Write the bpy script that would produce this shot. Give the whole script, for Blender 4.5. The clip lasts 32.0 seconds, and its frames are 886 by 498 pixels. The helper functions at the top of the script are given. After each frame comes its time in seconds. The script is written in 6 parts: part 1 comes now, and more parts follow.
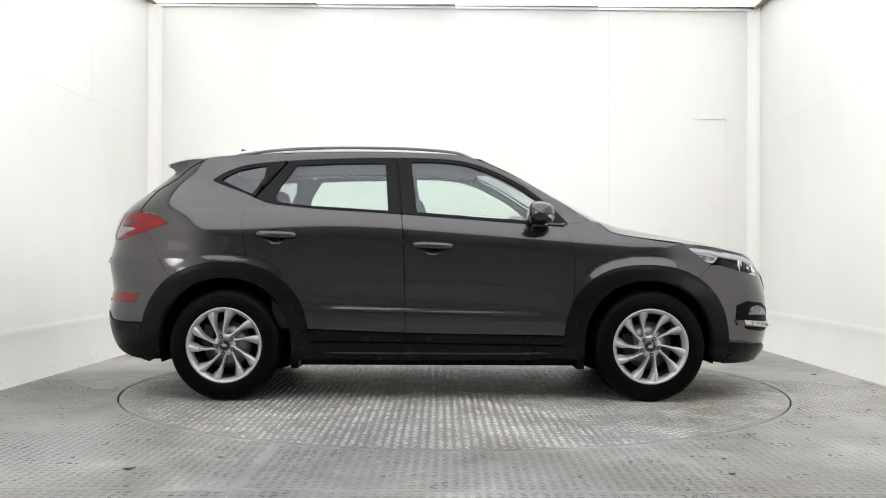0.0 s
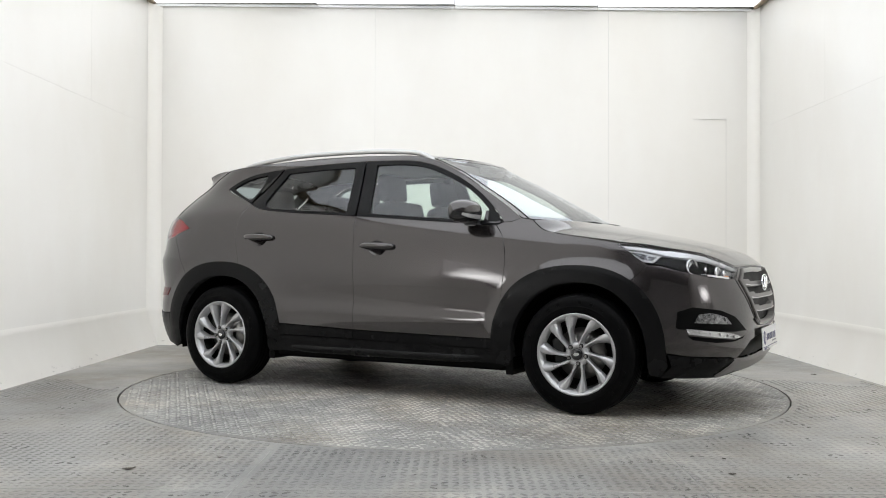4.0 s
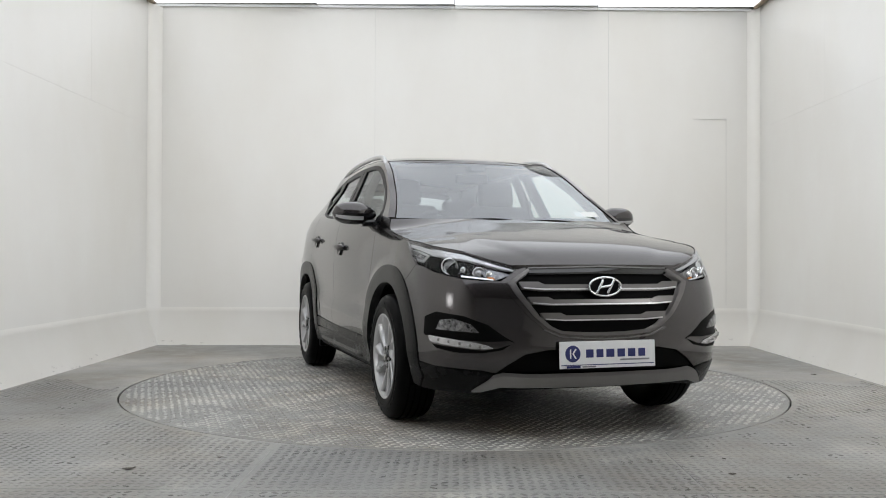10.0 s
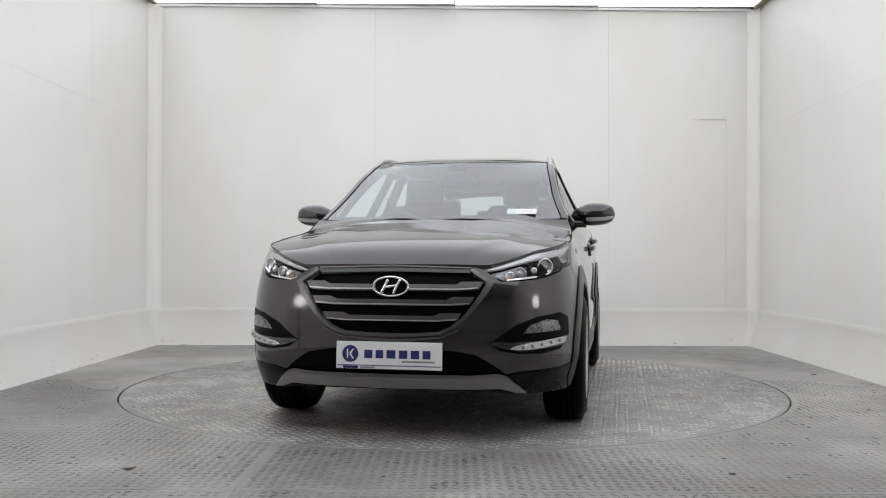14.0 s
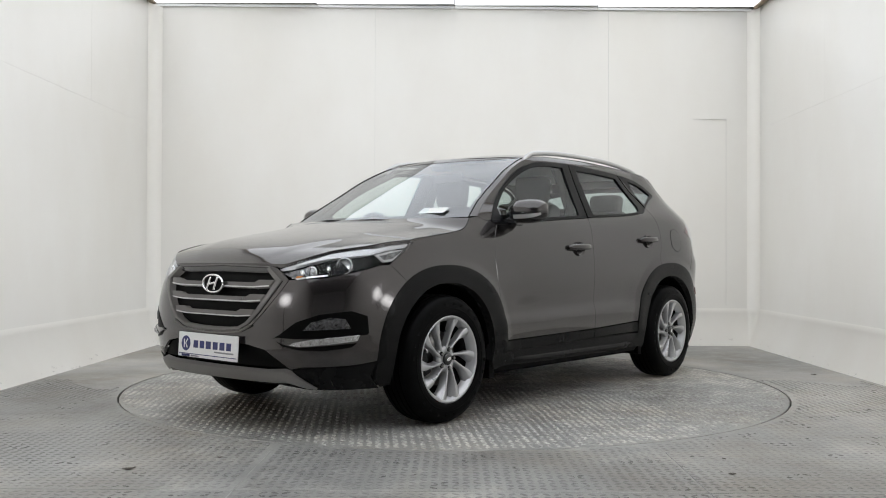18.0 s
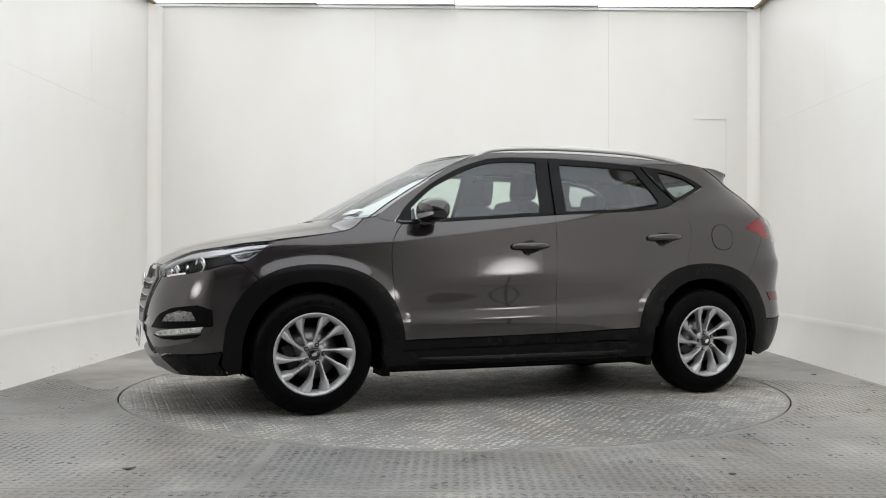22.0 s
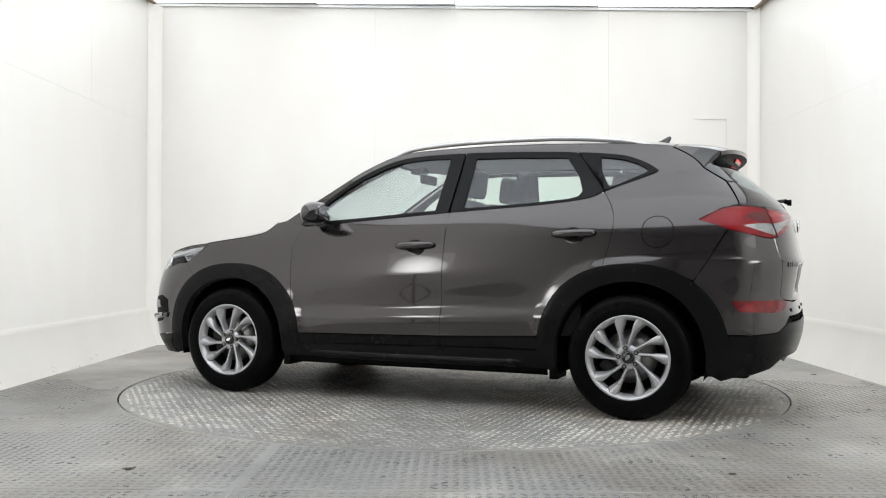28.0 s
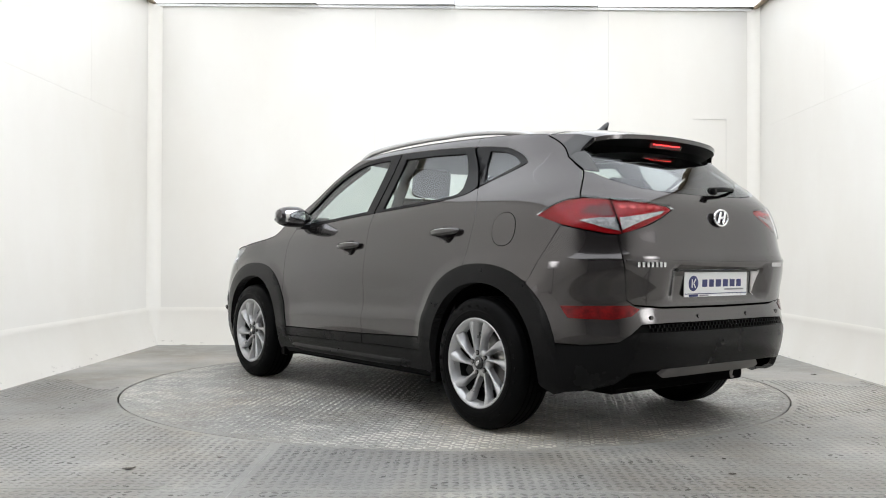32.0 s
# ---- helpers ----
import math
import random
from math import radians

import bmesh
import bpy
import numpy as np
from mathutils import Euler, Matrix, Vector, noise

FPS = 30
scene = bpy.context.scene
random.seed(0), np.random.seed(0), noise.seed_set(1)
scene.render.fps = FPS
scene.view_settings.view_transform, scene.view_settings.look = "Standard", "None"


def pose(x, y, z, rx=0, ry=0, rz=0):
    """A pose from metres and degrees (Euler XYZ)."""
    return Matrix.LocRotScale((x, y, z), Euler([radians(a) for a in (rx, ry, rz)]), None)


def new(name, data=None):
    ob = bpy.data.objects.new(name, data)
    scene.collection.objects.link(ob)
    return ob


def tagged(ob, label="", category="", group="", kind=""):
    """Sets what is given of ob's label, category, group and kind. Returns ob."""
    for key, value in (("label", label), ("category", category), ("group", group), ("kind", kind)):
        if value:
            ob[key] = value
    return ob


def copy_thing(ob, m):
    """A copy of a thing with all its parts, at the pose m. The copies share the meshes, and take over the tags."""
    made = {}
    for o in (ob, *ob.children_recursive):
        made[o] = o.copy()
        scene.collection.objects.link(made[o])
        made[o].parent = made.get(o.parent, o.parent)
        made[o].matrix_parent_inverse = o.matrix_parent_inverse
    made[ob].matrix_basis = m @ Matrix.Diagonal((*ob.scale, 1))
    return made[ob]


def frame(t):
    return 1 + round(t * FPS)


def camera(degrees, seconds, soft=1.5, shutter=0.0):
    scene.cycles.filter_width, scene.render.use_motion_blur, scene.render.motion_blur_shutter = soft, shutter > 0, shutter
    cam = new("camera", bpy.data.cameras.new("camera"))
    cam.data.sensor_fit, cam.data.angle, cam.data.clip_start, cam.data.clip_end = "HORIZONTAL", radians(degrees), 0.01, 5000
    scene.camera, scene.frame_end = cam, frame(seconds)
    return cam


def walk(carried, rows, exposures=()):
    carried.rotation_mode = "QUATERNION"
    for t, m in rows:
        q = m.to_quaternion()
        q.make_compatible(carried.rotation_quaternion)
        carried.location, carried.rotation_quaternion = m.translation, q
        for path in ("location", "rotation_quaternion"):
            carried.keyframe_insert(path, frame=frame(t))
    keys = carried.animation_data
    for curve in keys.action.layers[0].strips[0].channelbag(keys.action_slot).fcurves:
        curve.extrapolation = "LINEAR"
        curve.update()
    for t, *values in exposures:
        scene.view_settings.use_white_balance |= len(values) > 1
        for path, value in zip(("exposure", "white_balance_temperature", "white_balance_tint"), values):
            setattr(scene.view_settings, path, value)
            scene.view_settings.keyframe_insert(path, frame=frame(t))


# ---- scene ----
cam = camera(52.33, 32.0, soft=1.0)
EYE = pose(0, -6.467, 0.892, 90.655, 0, 0.668) @ pose(0, 0, 0, 0, 0, 0.21)
walk(cam, [(0.0, EYE), (32.0, EYE)],
     exposures=[(0.0, -0.01, 6390, 10), (2.0, -0.05, 6380, 10), (4.5, -0.24, 6420, 10), (8.0, -0.42, 6380, 10), (9.5, -0.53, 6370, 10), (13.0, -0.56, 6370, 10), (17.0, -0.52, 6380, 10),
                (20.0, -0.38, 6410, 10), (22.0, -0.38, 6430, 10), (24.0, -0.04, 6370, 10), (27.0, -0.06, 6370, 10), (29.0, -0.12, 6370, 10), (31.0, -0.01, 6390, 10), (32.0, -0.05, 6390, 10)])

# ---------------------------------------------------------------- light
world = bpy.data.worlds.new("world")
scene.world = world
world.use_nodes = True
world.node_tree.nodes["Background"].inputs["Color"].default_value = (0.6, 0.65, 0.7, 1)
world.node_tree.nodes["Background"].inputs["Strength"].default_value = 0.03


# ---------------------------------------------------------------- materials
def nodes_of(name):
    m = bpy.data.materials.new(name)
    m.use_nodes = True
    nt = m.node_tree
    return m, nt, nt.nodes["Principled BSDF"]


def noise_node(nt, scale, detail=4.0, rough=0.6, stretch=None):
    tc = nt.nodes.new("ShaderNodeTexCoord")
    n = nt.nodes.new("ShaderNodeTexNoise")
    n.inputs["Scale"].default_value, n.inputs["Detail"].default_value, n.inputs["Roughness"].default_value = scale, detail, rough
    if stretch:
        mp = nt.nodes.new("ShaderNodeMapping")
        mp.inputs["Scale"].default_value = stretch
        nt.links.new(tc.outputs["Object"], mp.inputs["Vector"])
        nt.links.new(mp.outputs["Vector"], n.inputs["Vector"])
    else:
        nt.links.new(tc.outputs["Object"], n.inputs["Vector"])
    return n


def ramp(nt, src, stops):
    r = nt.nodes.new("ShaderNodeValToRGB")
    e = r.color_ramp.elements
    while len(e) < len(stops):
        e.new(0.5)
    for el, (p, c) in zip(e, stops):
        el.position, el.color = p, (*c, 1)
    nt.links.new(src, r.inputs["Fac"])
    return r


def shade(c, k):
    return tuple(v * k for v in c)


def surface(name, color, rough=0.5, metal=0.0, vary=0.1, scale=6.0, grain=60.0, bump=0.0, coat=0.0, spec=0.5, rvary=0.1):
    """A material with broad stains and fine grain in colour, roughness and relief."""
    m, nt, b = nodes_of(name)
    big, fine = noise_node(nt, scale), noise_node(nt, grain, 3.0)
    mix = nt.nodes.new("ShaderNodeMath")
    mix.operation = "MULTIPLY_ADD"
    nt.links.new(fine.outputs["Fac"], mix.inputs[0])
    mix.inputs[1].default_value = 0.4
    nt.links.new(big.outputs["Fac"], mix.inputs[2])
    r = ramp(nt, mix.outputs[0], [(0.45, shade(color, 1 - vary)), (0.95, shade(color, 1 + vary))])
    nt.links.new(r.outputs["Color"], b.inputs["Base Color"])
    rr = nt.nodes.new("ShaderNodeMapRange")
    rr.inputs["From Min"].default_value, rr.inputs["From Max"].default_value = 0.3, 0.7
    rr.inputs["To Min"].default_value, rr.inputs["To Max"].default_value = rough * (1 - rvary), min(1, rough * (1 + rvary))
    nt.links.new(big.outputs["Fac"], rr.inputs["Value"])
    nt.links.new(rr.outputs["Result"], b.inputs["Roughness"])
    b.inputs["Metallic"].default_value = metal
    b.inputs["Specular IOR Level"].default_value = spec
    if coat:
        b.inputs["Coat Weight"].default_value, b.inputs["Coat Roughness"].default_value = coat, 0.05
    if bump:
        bp = nt.nodes.new("ShaderNodeBump")
        bp.inputs["Strength"].default_value, bp.inputs["Distance"].default_value = bump, 0.004
        nt.links.new(fine.outputs["Fac"], bp.inputs["Height"])
        nt.links.new(bp.outputs["Normal"], b.inputs["Normal"])
    return m


def glowing(name, color, strength):
    m, nt, b = nodes_of(name)
    b.inputs["Base Color"].default_value = (*color, 1)
    b.inputs["Emission Color"].default_value, b.inputs["Emission Strength"].default_value = (*color, 1), strength
    return m


def pane(name, tint, ior=1.5, rough=0.0):
    """Thin glass: tinted see-through with a mirror gloss."""
    m, nt, b = nodes_of(name)
    nt.nodes.remove(b)
    out = nt.nodes["Material Output"]
    tr, gl, mx, lw, pw, ma = (nt.nodes.new("ShaderNode" + k) for k in ("BsdfTransparent", "BsdfGlossy", "MixShader", "LayerWeight", "Math", "Math"))
    tr.inputs["Color"].default_value = (*tint, 1)
    gl.inputs["Roughness"].default_value, gl.inputs["Color"].default_value = rough, (0.95, 0.97, 1.0, 1)
    lw.inputs["Blend"].default_value = 0.5
    pw.operation, ma.operation = "POWER", "MULTIPLY_ADD"
    pw.inputs[1].default_value = 4.5
    base = 2 * ((ior - 1) / (ior + 1)) ** 2
    ma.inputs[1].default_value, ma.inputs[2].default_value = 0.9 - base, base
    nt.links.new(lw.outputs["Facing"], pw.inputs[0])
    nt.links.new(pw.outputs[0], ma.inputs[0])
    nt.links.new(ma.outputs[0], mx.inputs["Fac"])
    nt.links.new(tr.outputs[0], mx.inputs[1])
    nt.links.new(gl.outputs[0], mx.inputs[2])
    nt.links.new(mx.outputs[0], out.inputs["Surface"])
    return m


PAINT_C = (0.0465, 0.041, 0.041)
M_PAINT = surface("grey_brown_metallic_paint", PAINT_C, 0.23, 0.84, 0.015, 1.2, 8.0, 0.0, 1.0, rvary=0.04)
M_PAINT.node_tree.nodes["Principled BSDF"].inputs["Specular Tint"].default_value = (0.55, 0.55, 0.56, 1)   # dull flakes at a glancing angle
M_PAINT.node_tree.nodes["Principled BSDF"].inputs["Coat Roughness"].default_value = 0.045
M_PAINT.node_tree.nodes["Principled BSDF"].inputs["Coat IOR"].default_value = 1.62
M_CLAD = surface("dark_grey_plastic", (0.0045, 0.0045, 0.0048), 0.26, 0, 0.12, 5.0, 700.0, 0.06, spec=0.15)
M_BLACK = surface("black_plastic", (0.003, 0.003, 0.003), 0.45, 0, 0.15, 8.0, 300.0, 0.05, spec=0.06)
M_GLOSSBLACK = surface("gloss_black", (0.006, 0.006, 0.007), 0.08, 0, 0.1, 4.0, 50.0, 0, 0.6)
M_TRIM = surface("satin_black_trim", (0.0045, 0.0045, 0.005), 0.35, 0, 0.1, 5.0, 200.0, spec=0.15)
M_SHELL = surface("dark_underseal", (0.0018, 0.0018, 0.0018), 0.9, 0, 0.2, 9.0, 80.0, 0.1, spec=0.05)
M_RUBBER = surface("tyre_rubber", (0.0032, 0.0032, 0.0034), 0.38, 0, 0.2, 14.0, 200.0, 0.05, spec=0.05)
M_ALLOY = surface("silver_alloy", (0.50, 0.50, 0.51), 0.30, 0.55, 0.01, 9.0, 20.0)
M_ALLOYDARK = surface("dark_wheel_barrel", (0.02, 0.02, 0.02), 0.5, 0.5, 0.15, 9.0, 90.0)
M_STEEL = surface("brake_steel", (0.3, 0.29, 0.28), 0.35, 0.9, 0.12, 20.0, 150.0)
M_CHROME = surface("chrome", (0.85, 0.85, 0.86), 0.06, 1.0, 0.02, 4.0, 60.0)
M_SATIN = surface("satin_silver", (0.58, 0.575, 0.575), 0.33, 0.9, 0.05, 6.0, 300.0)
M_GUNMETAL = surface("grille_gunmetal", (0.16, 0.153, 0.15), 0.3, 0.85, 0.06, 6.0, 300.0)
M_SKID = surface("skid_plate_silver", (0.30, 0.29, 0.285), 0.38, 0.7, 0.06, 6.0, 300.0)
M_GLASS = pane("window_glass", (0.80, 0.89, 0.84), 1.50)
M_SCREEN = pane("windscreen_glass", (0.88, 0.94, 0.95), 1.95)
M_GLASSDARK = pane("privacy_glass", (0.60, 0.66, 0.67), 1.55)
M_LENS = pane("clear_lens", (0.95, 0.96, 0.97), 1.20)
M_REDIN = surface("red_lamp_body", (0.26, 0.002, 0.005), 0.22, 0.10, 0.35, 30.0, 200.0, 0.05, spec=0.25)
M_REFLEX = surface("faceted_red_reflector", (0.16, 0.0015, 0.003), 0.12, 0.3, 0.6, 25.0, 120.0, 0.3, 0.4)
M_REDDARK = surface("dark_red_lamp_body", (0.10, 0.002, 0.004), 0.25, 0.0, 0.2, 30.0, 200.0, 0.05)
M_WHITELAMP = surface("clear_lamp_reflector", (0.60, 0.60, 0.61), 0.16, 0.8, 0.35, 90.0, 300.0, 0.5)
M_TAILCLEAR = surface("clear_tail_reflector", (0.36, 0.35, 0.35), 0.14, 0.8, 0.6, 60.0, 200.0, 0.5)
M_FOGREF = surface("fog_lamp_reflector", (0.20, 0.20, 0.21), 0.12, 0.95, 0.85, 45.0, 90.0, 0.25)
M_BROW = surface("bright_lamp_brow", (0.60, 0.60, 0.61), 0.25, 0.45, 0.04, 6.0, 100.0)
M_AMBER = surface("amber_bulb_cover", (0.6, 0.2, 0.03), 0.25, 0.2, 0.1, 30.0, 200.0)
M_FABRIC = surface("black_seat_cloth", (0.012, 0.012, 0.013), 0.9, 0, 0.25, 8.0, 500.0, 0.4, spec=0.2)
M_DASH = surface("charcoal_dash_plastic", (0.010, 0.010, 0.0105), 0.65, 0, 0.15, 6.0, 400.0, 0.2, spec=0.3)
M_LINER = surface("pale_grey_headlining", (0.42, 0.41, 0.39), 0.9, 0, 0.06, 5.0, 500.0, 0.2, spec=0.2)
M_PLATE = surface("white_plate_plastic", (0.8, 0.8, 0.8), 0.3, 0, 0.03, 8.0, 200.0)
M_NAVY = surface("navy_print", (0.02, 0.025, 0.13), 0.35, 0, 0.1, 8.0, 200.0)
M_GREYINK = surface("grey_print", (0.25, 0.25, 0.27), 0.4, 0, 0.1, 8.0, 200.0)
M_PAPER = surface("white_paper", (0.78, 0.79, 0.77), 0.8, 0, 0.05, 8.0, 200.0)
M_LAMPDOT = surface("pale_red_facet", (0.75, 0.06, 0.07), 0.15, 0.3, 0.2, 30.0, 200.0, 0, 0.6)
M_STOP = glowing("lit_red_diode", (1.0, 0.03, 0.03), 5.0)
M_WOOD = surface("raw_plywood", (0.30, 0.24, 0.17), 0.7, 0, 0.2, 8.0, 80.0, 0.2)


def wall_paint(name="glossy_cream_white_panel_paint", k=1.0):
    m, nt, b = nodes_of(name)
    big, fine = noise_node(nt, 0.7, 5.0, 0.6, (1, 1, 0.5)), noise_node(nt, 90.0, 2.0)
    r = ramp(nt, big.outputs["Fac"], [(0.3, shade((0.775, 0.745, 0.685), k)), (0.7, shade((0.835, 0.816, 0.772), k))])
    sp = noise_node(nt, 9.0, 6.0, 0.75)
    sr = ramp(nt, sp.outputs["Fac"], [(0.70, (0, 0, 0)), (0.78, (0.3, 0.3, 0.3))])
    mx = nt.nodes.new("ShaderNodeMixRGB")
    mx.inputs["Color2"].default_value = (0.58, 0.54, 0.48, 1)
    nt.links.new(sr.outputs["Color"], mx.inputs["Fac"])
    nt.links.new(r.outputs["Color"], mx.inputs["Color1"])
    # scuffs and shoe marks low on the wall
    tc, sx, lo, sc2 = nt.nodes.new("ShaderNodeTexCoord"), nt.nodes.new("ShaderNodeSeparateXYZ"), nt.nodes.new("ShaderNodeMapRange"), noise_node(nt, 14.0, 6.0, 0.75, (0.6, 0.6, 2.2))
    nt.links.new(tc.outputs["Object"], sx.inputs["Vector"])
    nt.links.new(sx.outputs["Z"], lo.inputs["Value"])
    lo.inputs["From Min"].default_value, lo.inputs["From Max"].default_value, lo.inputs["To Min"].default_value, lo.inputs["To Max"].default_value = 0.0, 0.30, 0.06, -0.14
    ad = nt.nodes.new("ShaderNodeMath")
    nt.links.new(sc2.outputs["Fac"], ad.inputs[0])
    nt.links.new(lo.outputs["Result"], ad.inputs[1])
    dr = ramp(nt, ad.outputs[0], [(0.655, (0, 0, 0)), (0.70, (0.6, 0.6, 0.6))])
    m2 = nt.nodes.new("ShaderNodeMixRGB")
    m2.inputs["Color2"].default_value = (0.22, 0.20, 0.17, 1)
    nt.links.new(dr.outputs["Color"], m2.inputs["Fac"])
    nt.links.new(mx.outputs["Color"], m2.inputs["Color1"])
    nt.links.new(m2.outputs["Color"], b.inputs["Base Color"])
    b.inputs["Roughness"].default_value = 0.33
    b.inputs["Specular IOR Level"].default_value = 0.45
    wav = noise_node(nt, 1.6, 2.0)
    bp = nt.nodes.new("ShaderNodeBump")
    bp.inputs["Strength"].default_value, bp.inputs["Distance"].default_value = 0.25, 0.02
    nt.links.new(wav.outputs["Fac"], bp.inputs["Height"])
    nt.links.new(bp.outputs["Normal"], b.inputs["Normal"])
    return m


def floor_paint(name, k=1.0, rough=0.40):
    """Worn grey-painted tread plate, dusty pale patches and dark scuffs."""
    m, nt, b = nodes_of(name)
    big, mid, fine = noise_node(nt, 0.55, 5.0, 0.6), noise_node(nt, 5.0, 6.0, 0.7), noise_node(nt, 70.0, 3.0, 0.7)
    ad = nt.nodes.new("ShaderNodeMath")
    ad.operation = "MULTIPLY_ADD"
    ad.inputs[1].default_value = 0.45
    nt.links.new(mid.outputs["Fac"], ad.inputs[0])
    nt.links.new(big.outputs["Fac"], ad.inputs[2])
    r = ramp(nt, ad.outputs[0], [(0.55, shade((0.25, 0.248, 0.24), k)), (0.72, shade((0.36, 0.356, 0.338), k)), (0.92, shade((0.60, 0.58, 0.53), k))])
    sp = ramp(nt, fine.outputs["Fac"], [(0.30, (0.55, 0.55, 0.55)), (0.5, (1, 1, 1))])
    sc = noise_node(nt, 16.0, 8.0, 0.8, (0.5, 2.0, 1))
    sr = ramp(nt, sc.outputs["Fac"], [(0.30, (0.36, 0.35, 0.33)), (0.44, (1, 1, 1))])
    br = ramp(nt, noise_node(nt, 0.9, 6.0, 0.65).outputs["Fac"], [(0.44, (1, 1, 1)), (0.66, (0.74, 0.66, 0.56))])
    last = r.outputs["Color"]
    for k2 in (sp, sr, br):
        mu = nt.nodes.new("ShaderNodeMixRGB")
        mu.blend_type = "MULTIPLY"
        mu.inputs["Fac"].default_value = 0.75
        nt.links.new(last, mu.inputs["Color1"])
        nt.links.new(k2.outputs["Color"], mu.inputs["Color2"])
        last = mu.outputs["Color"]
    nt.links.new(last, b.inputs["Base Color"])
    rr = nt.nodes.new("ShaderNodeMapRange")
    rr.inputs["From Min"].default_value, rr.inputs["From Max"].default_value = 0.35, 0.65
    rr.inputs["To Min"].default_value, rr.inputs["To Max"].default_value = rough - 0.08, rough + 0.22
    nt.links.new(mid.outputs["Fac"], rr.inputs["Value"])
    nt.links.new(rr.outputs["Result"], b.inputs["Roughness"])
    bp = nt.nodes.new("ShaderNodeBump")
    bp.inputs["Strength"].default_value, bp.inputs["Distance"].default_value = 0.25, 0.003
    nt.links.new(fine.outputs["Fac"], bp.inputs["Height"])
    nt.links.new(bp.outputs["Normal"], b.inputs["Normal"])
    return m


M_WALL = wall_paint()
# the wall paint a tenth paler, for the coved foot and the corner strips
M_COVE = wall_paint("paler_white_wall_paint", 1.10)
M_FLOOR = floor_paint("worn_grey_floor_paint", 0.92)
# lozenges paler than the disc: wear, and their bright sheen put into the colour
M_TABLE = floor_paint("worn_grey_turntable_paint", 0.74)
M_TREAD = floor_paint("worn_grey_sheen_tread_tops", 1.25, 0.20)
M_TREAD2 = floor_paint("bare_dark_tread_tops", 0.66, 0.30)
M_FAINT = surface("worn_joint_line", (0.42, 0.415, 0.40), 0.6, 0, 0.5, 6.0, 60.0)
M_SEAM2 = surface("grey_gap", (0.26, 0.255, 0.25), 0.7, 0, 0.2, 10.0, 100.0)
M_SEAM = surface("grey_filler", (0.66, 0.65, 0.62), 0.5, 0, 0.1, 10.0, 100.0)
M_HALL = surface("grey_end_wall_paint", (0.40, 0.395, 0.39), 0.7, 0, 0.2, 2.0, 30.0, 0.1)
M_DARKBOARD = surface("dark_board_for_reflections", (0.08, 0.08, 0.08), 0.5, 0, 0.15, 2.0, 60.0)
M_CEIL = surface("white_ceiling_board", (0.75, 0.75, 0.74), 0.7, 0, 0.04, 2.0, 60.0)
M_FRAME = surface("white_aluminium_frame", (0.86, 0.86, 0.85), 0.4, 0.0, 0.05, 5.0, 80.0)
M_LIGHTBOX = glowing("lit_diffuser", (0.945, 0.968, 1.0), 1.50)
M_LIGHTBOX2 = glowing("brightly_lit_diffuser", (0.945, 0.968, 1.0), 1.85)


def softbox_cloth():
    """Brightest before the flash tube, falling off to the cloth's edge."""
    m, nt, b = nodes_of("lit_softbox_cloth")
    tc, mp, gr, pw, mu = (nt.nodes.new("ShaderNode" + k) for k in ("TexCoord", "Mapping", "TexGradient", "Math", "Math"))
    mp.inputs["Location"].default_value, mp.inputs["Scale"].default_value = (0, 0, -1.36 / 0.32), (0, 1 / 0.36, 1 / 0.32)
    gr.gradient_type = "SPHERICAL"
    pw.operation, mu.operation = "POWER", "MULTIPLY_ADD"
    pw.inputs[1].default_value, mu.inputs[1].default_value, mu.inputs[2].default_value = 0.6, 13.0, 0.3
    nt.links.new(tc.outputs["Object"], mp.inputs["Vector"])
    nt.links.new(mp.outputs["Vector"], gr.inputs["Vector"])
    nt.links.new(gr.outputs["Fac"], pw.inputs[0])
    nt.links.new(pw.outputs[0], mu.inputs[0])
    nt.links.new(mu.outputs[0], b.inputs["Emission Strength"])
    b.inputs["Emission Color"].default_value = (1.0, 0.985, 0.96, 1)
    return m


M_SOFTBOX = softbox_cloth()


# ---------------------------------------------------------------- mesh helpers
def mesh_ob(name, bm, material, parent=None, label="", smooth=False):
    me = bpy.data.meshes.new(name)
    bmesh.ops.recalc_face_normals(bm, faces=bm.faces[:]) if smooth != "kept" else None
    bm.to_mesh(me)
    bm.free()
    if smooth:
        me.polygons.foreach_set("use_smooth", [True] * len(me.polygons))
    me.materials.append(material)
    ob = new(name, me)
    if parent:
        ob.parent = parent
    if label:
        ob["label"] = label
    return ob


def part(name, bm, material, parent, label="", smooth=False):
    return mesh_ob(name, bm, material, parent, label, smooth)


def sharpen(bm, degrees=32):
    lim = radians(degrees)
    for e in bm.edges:
        if len(e.link_faces) == 2 and e.calc_face_angle(0) > lim:
            e.smooth = False


def box(size, at=(0, 0, 0), bevel=0.0, rot=None, seg=2):
    bm = bmesh.new()
    bmesh.ops.create_cube(bm, size=1)
    bmesh.ops.scale(bm, vec=size, verts=bm.verts)
    if bevel:
        bmesh.ops.bevel(bm, geom=bm.edges[:] + bm.verts[:], offset=bevel, segments=seg, affect="EDGES", profile=0.6)
    m = Matrix.Translation(at) @ (rot or Matrix.Identity(4))
    bmesh.ops.transform(bm, matrix=m, verts=bm.verts)
    return bm


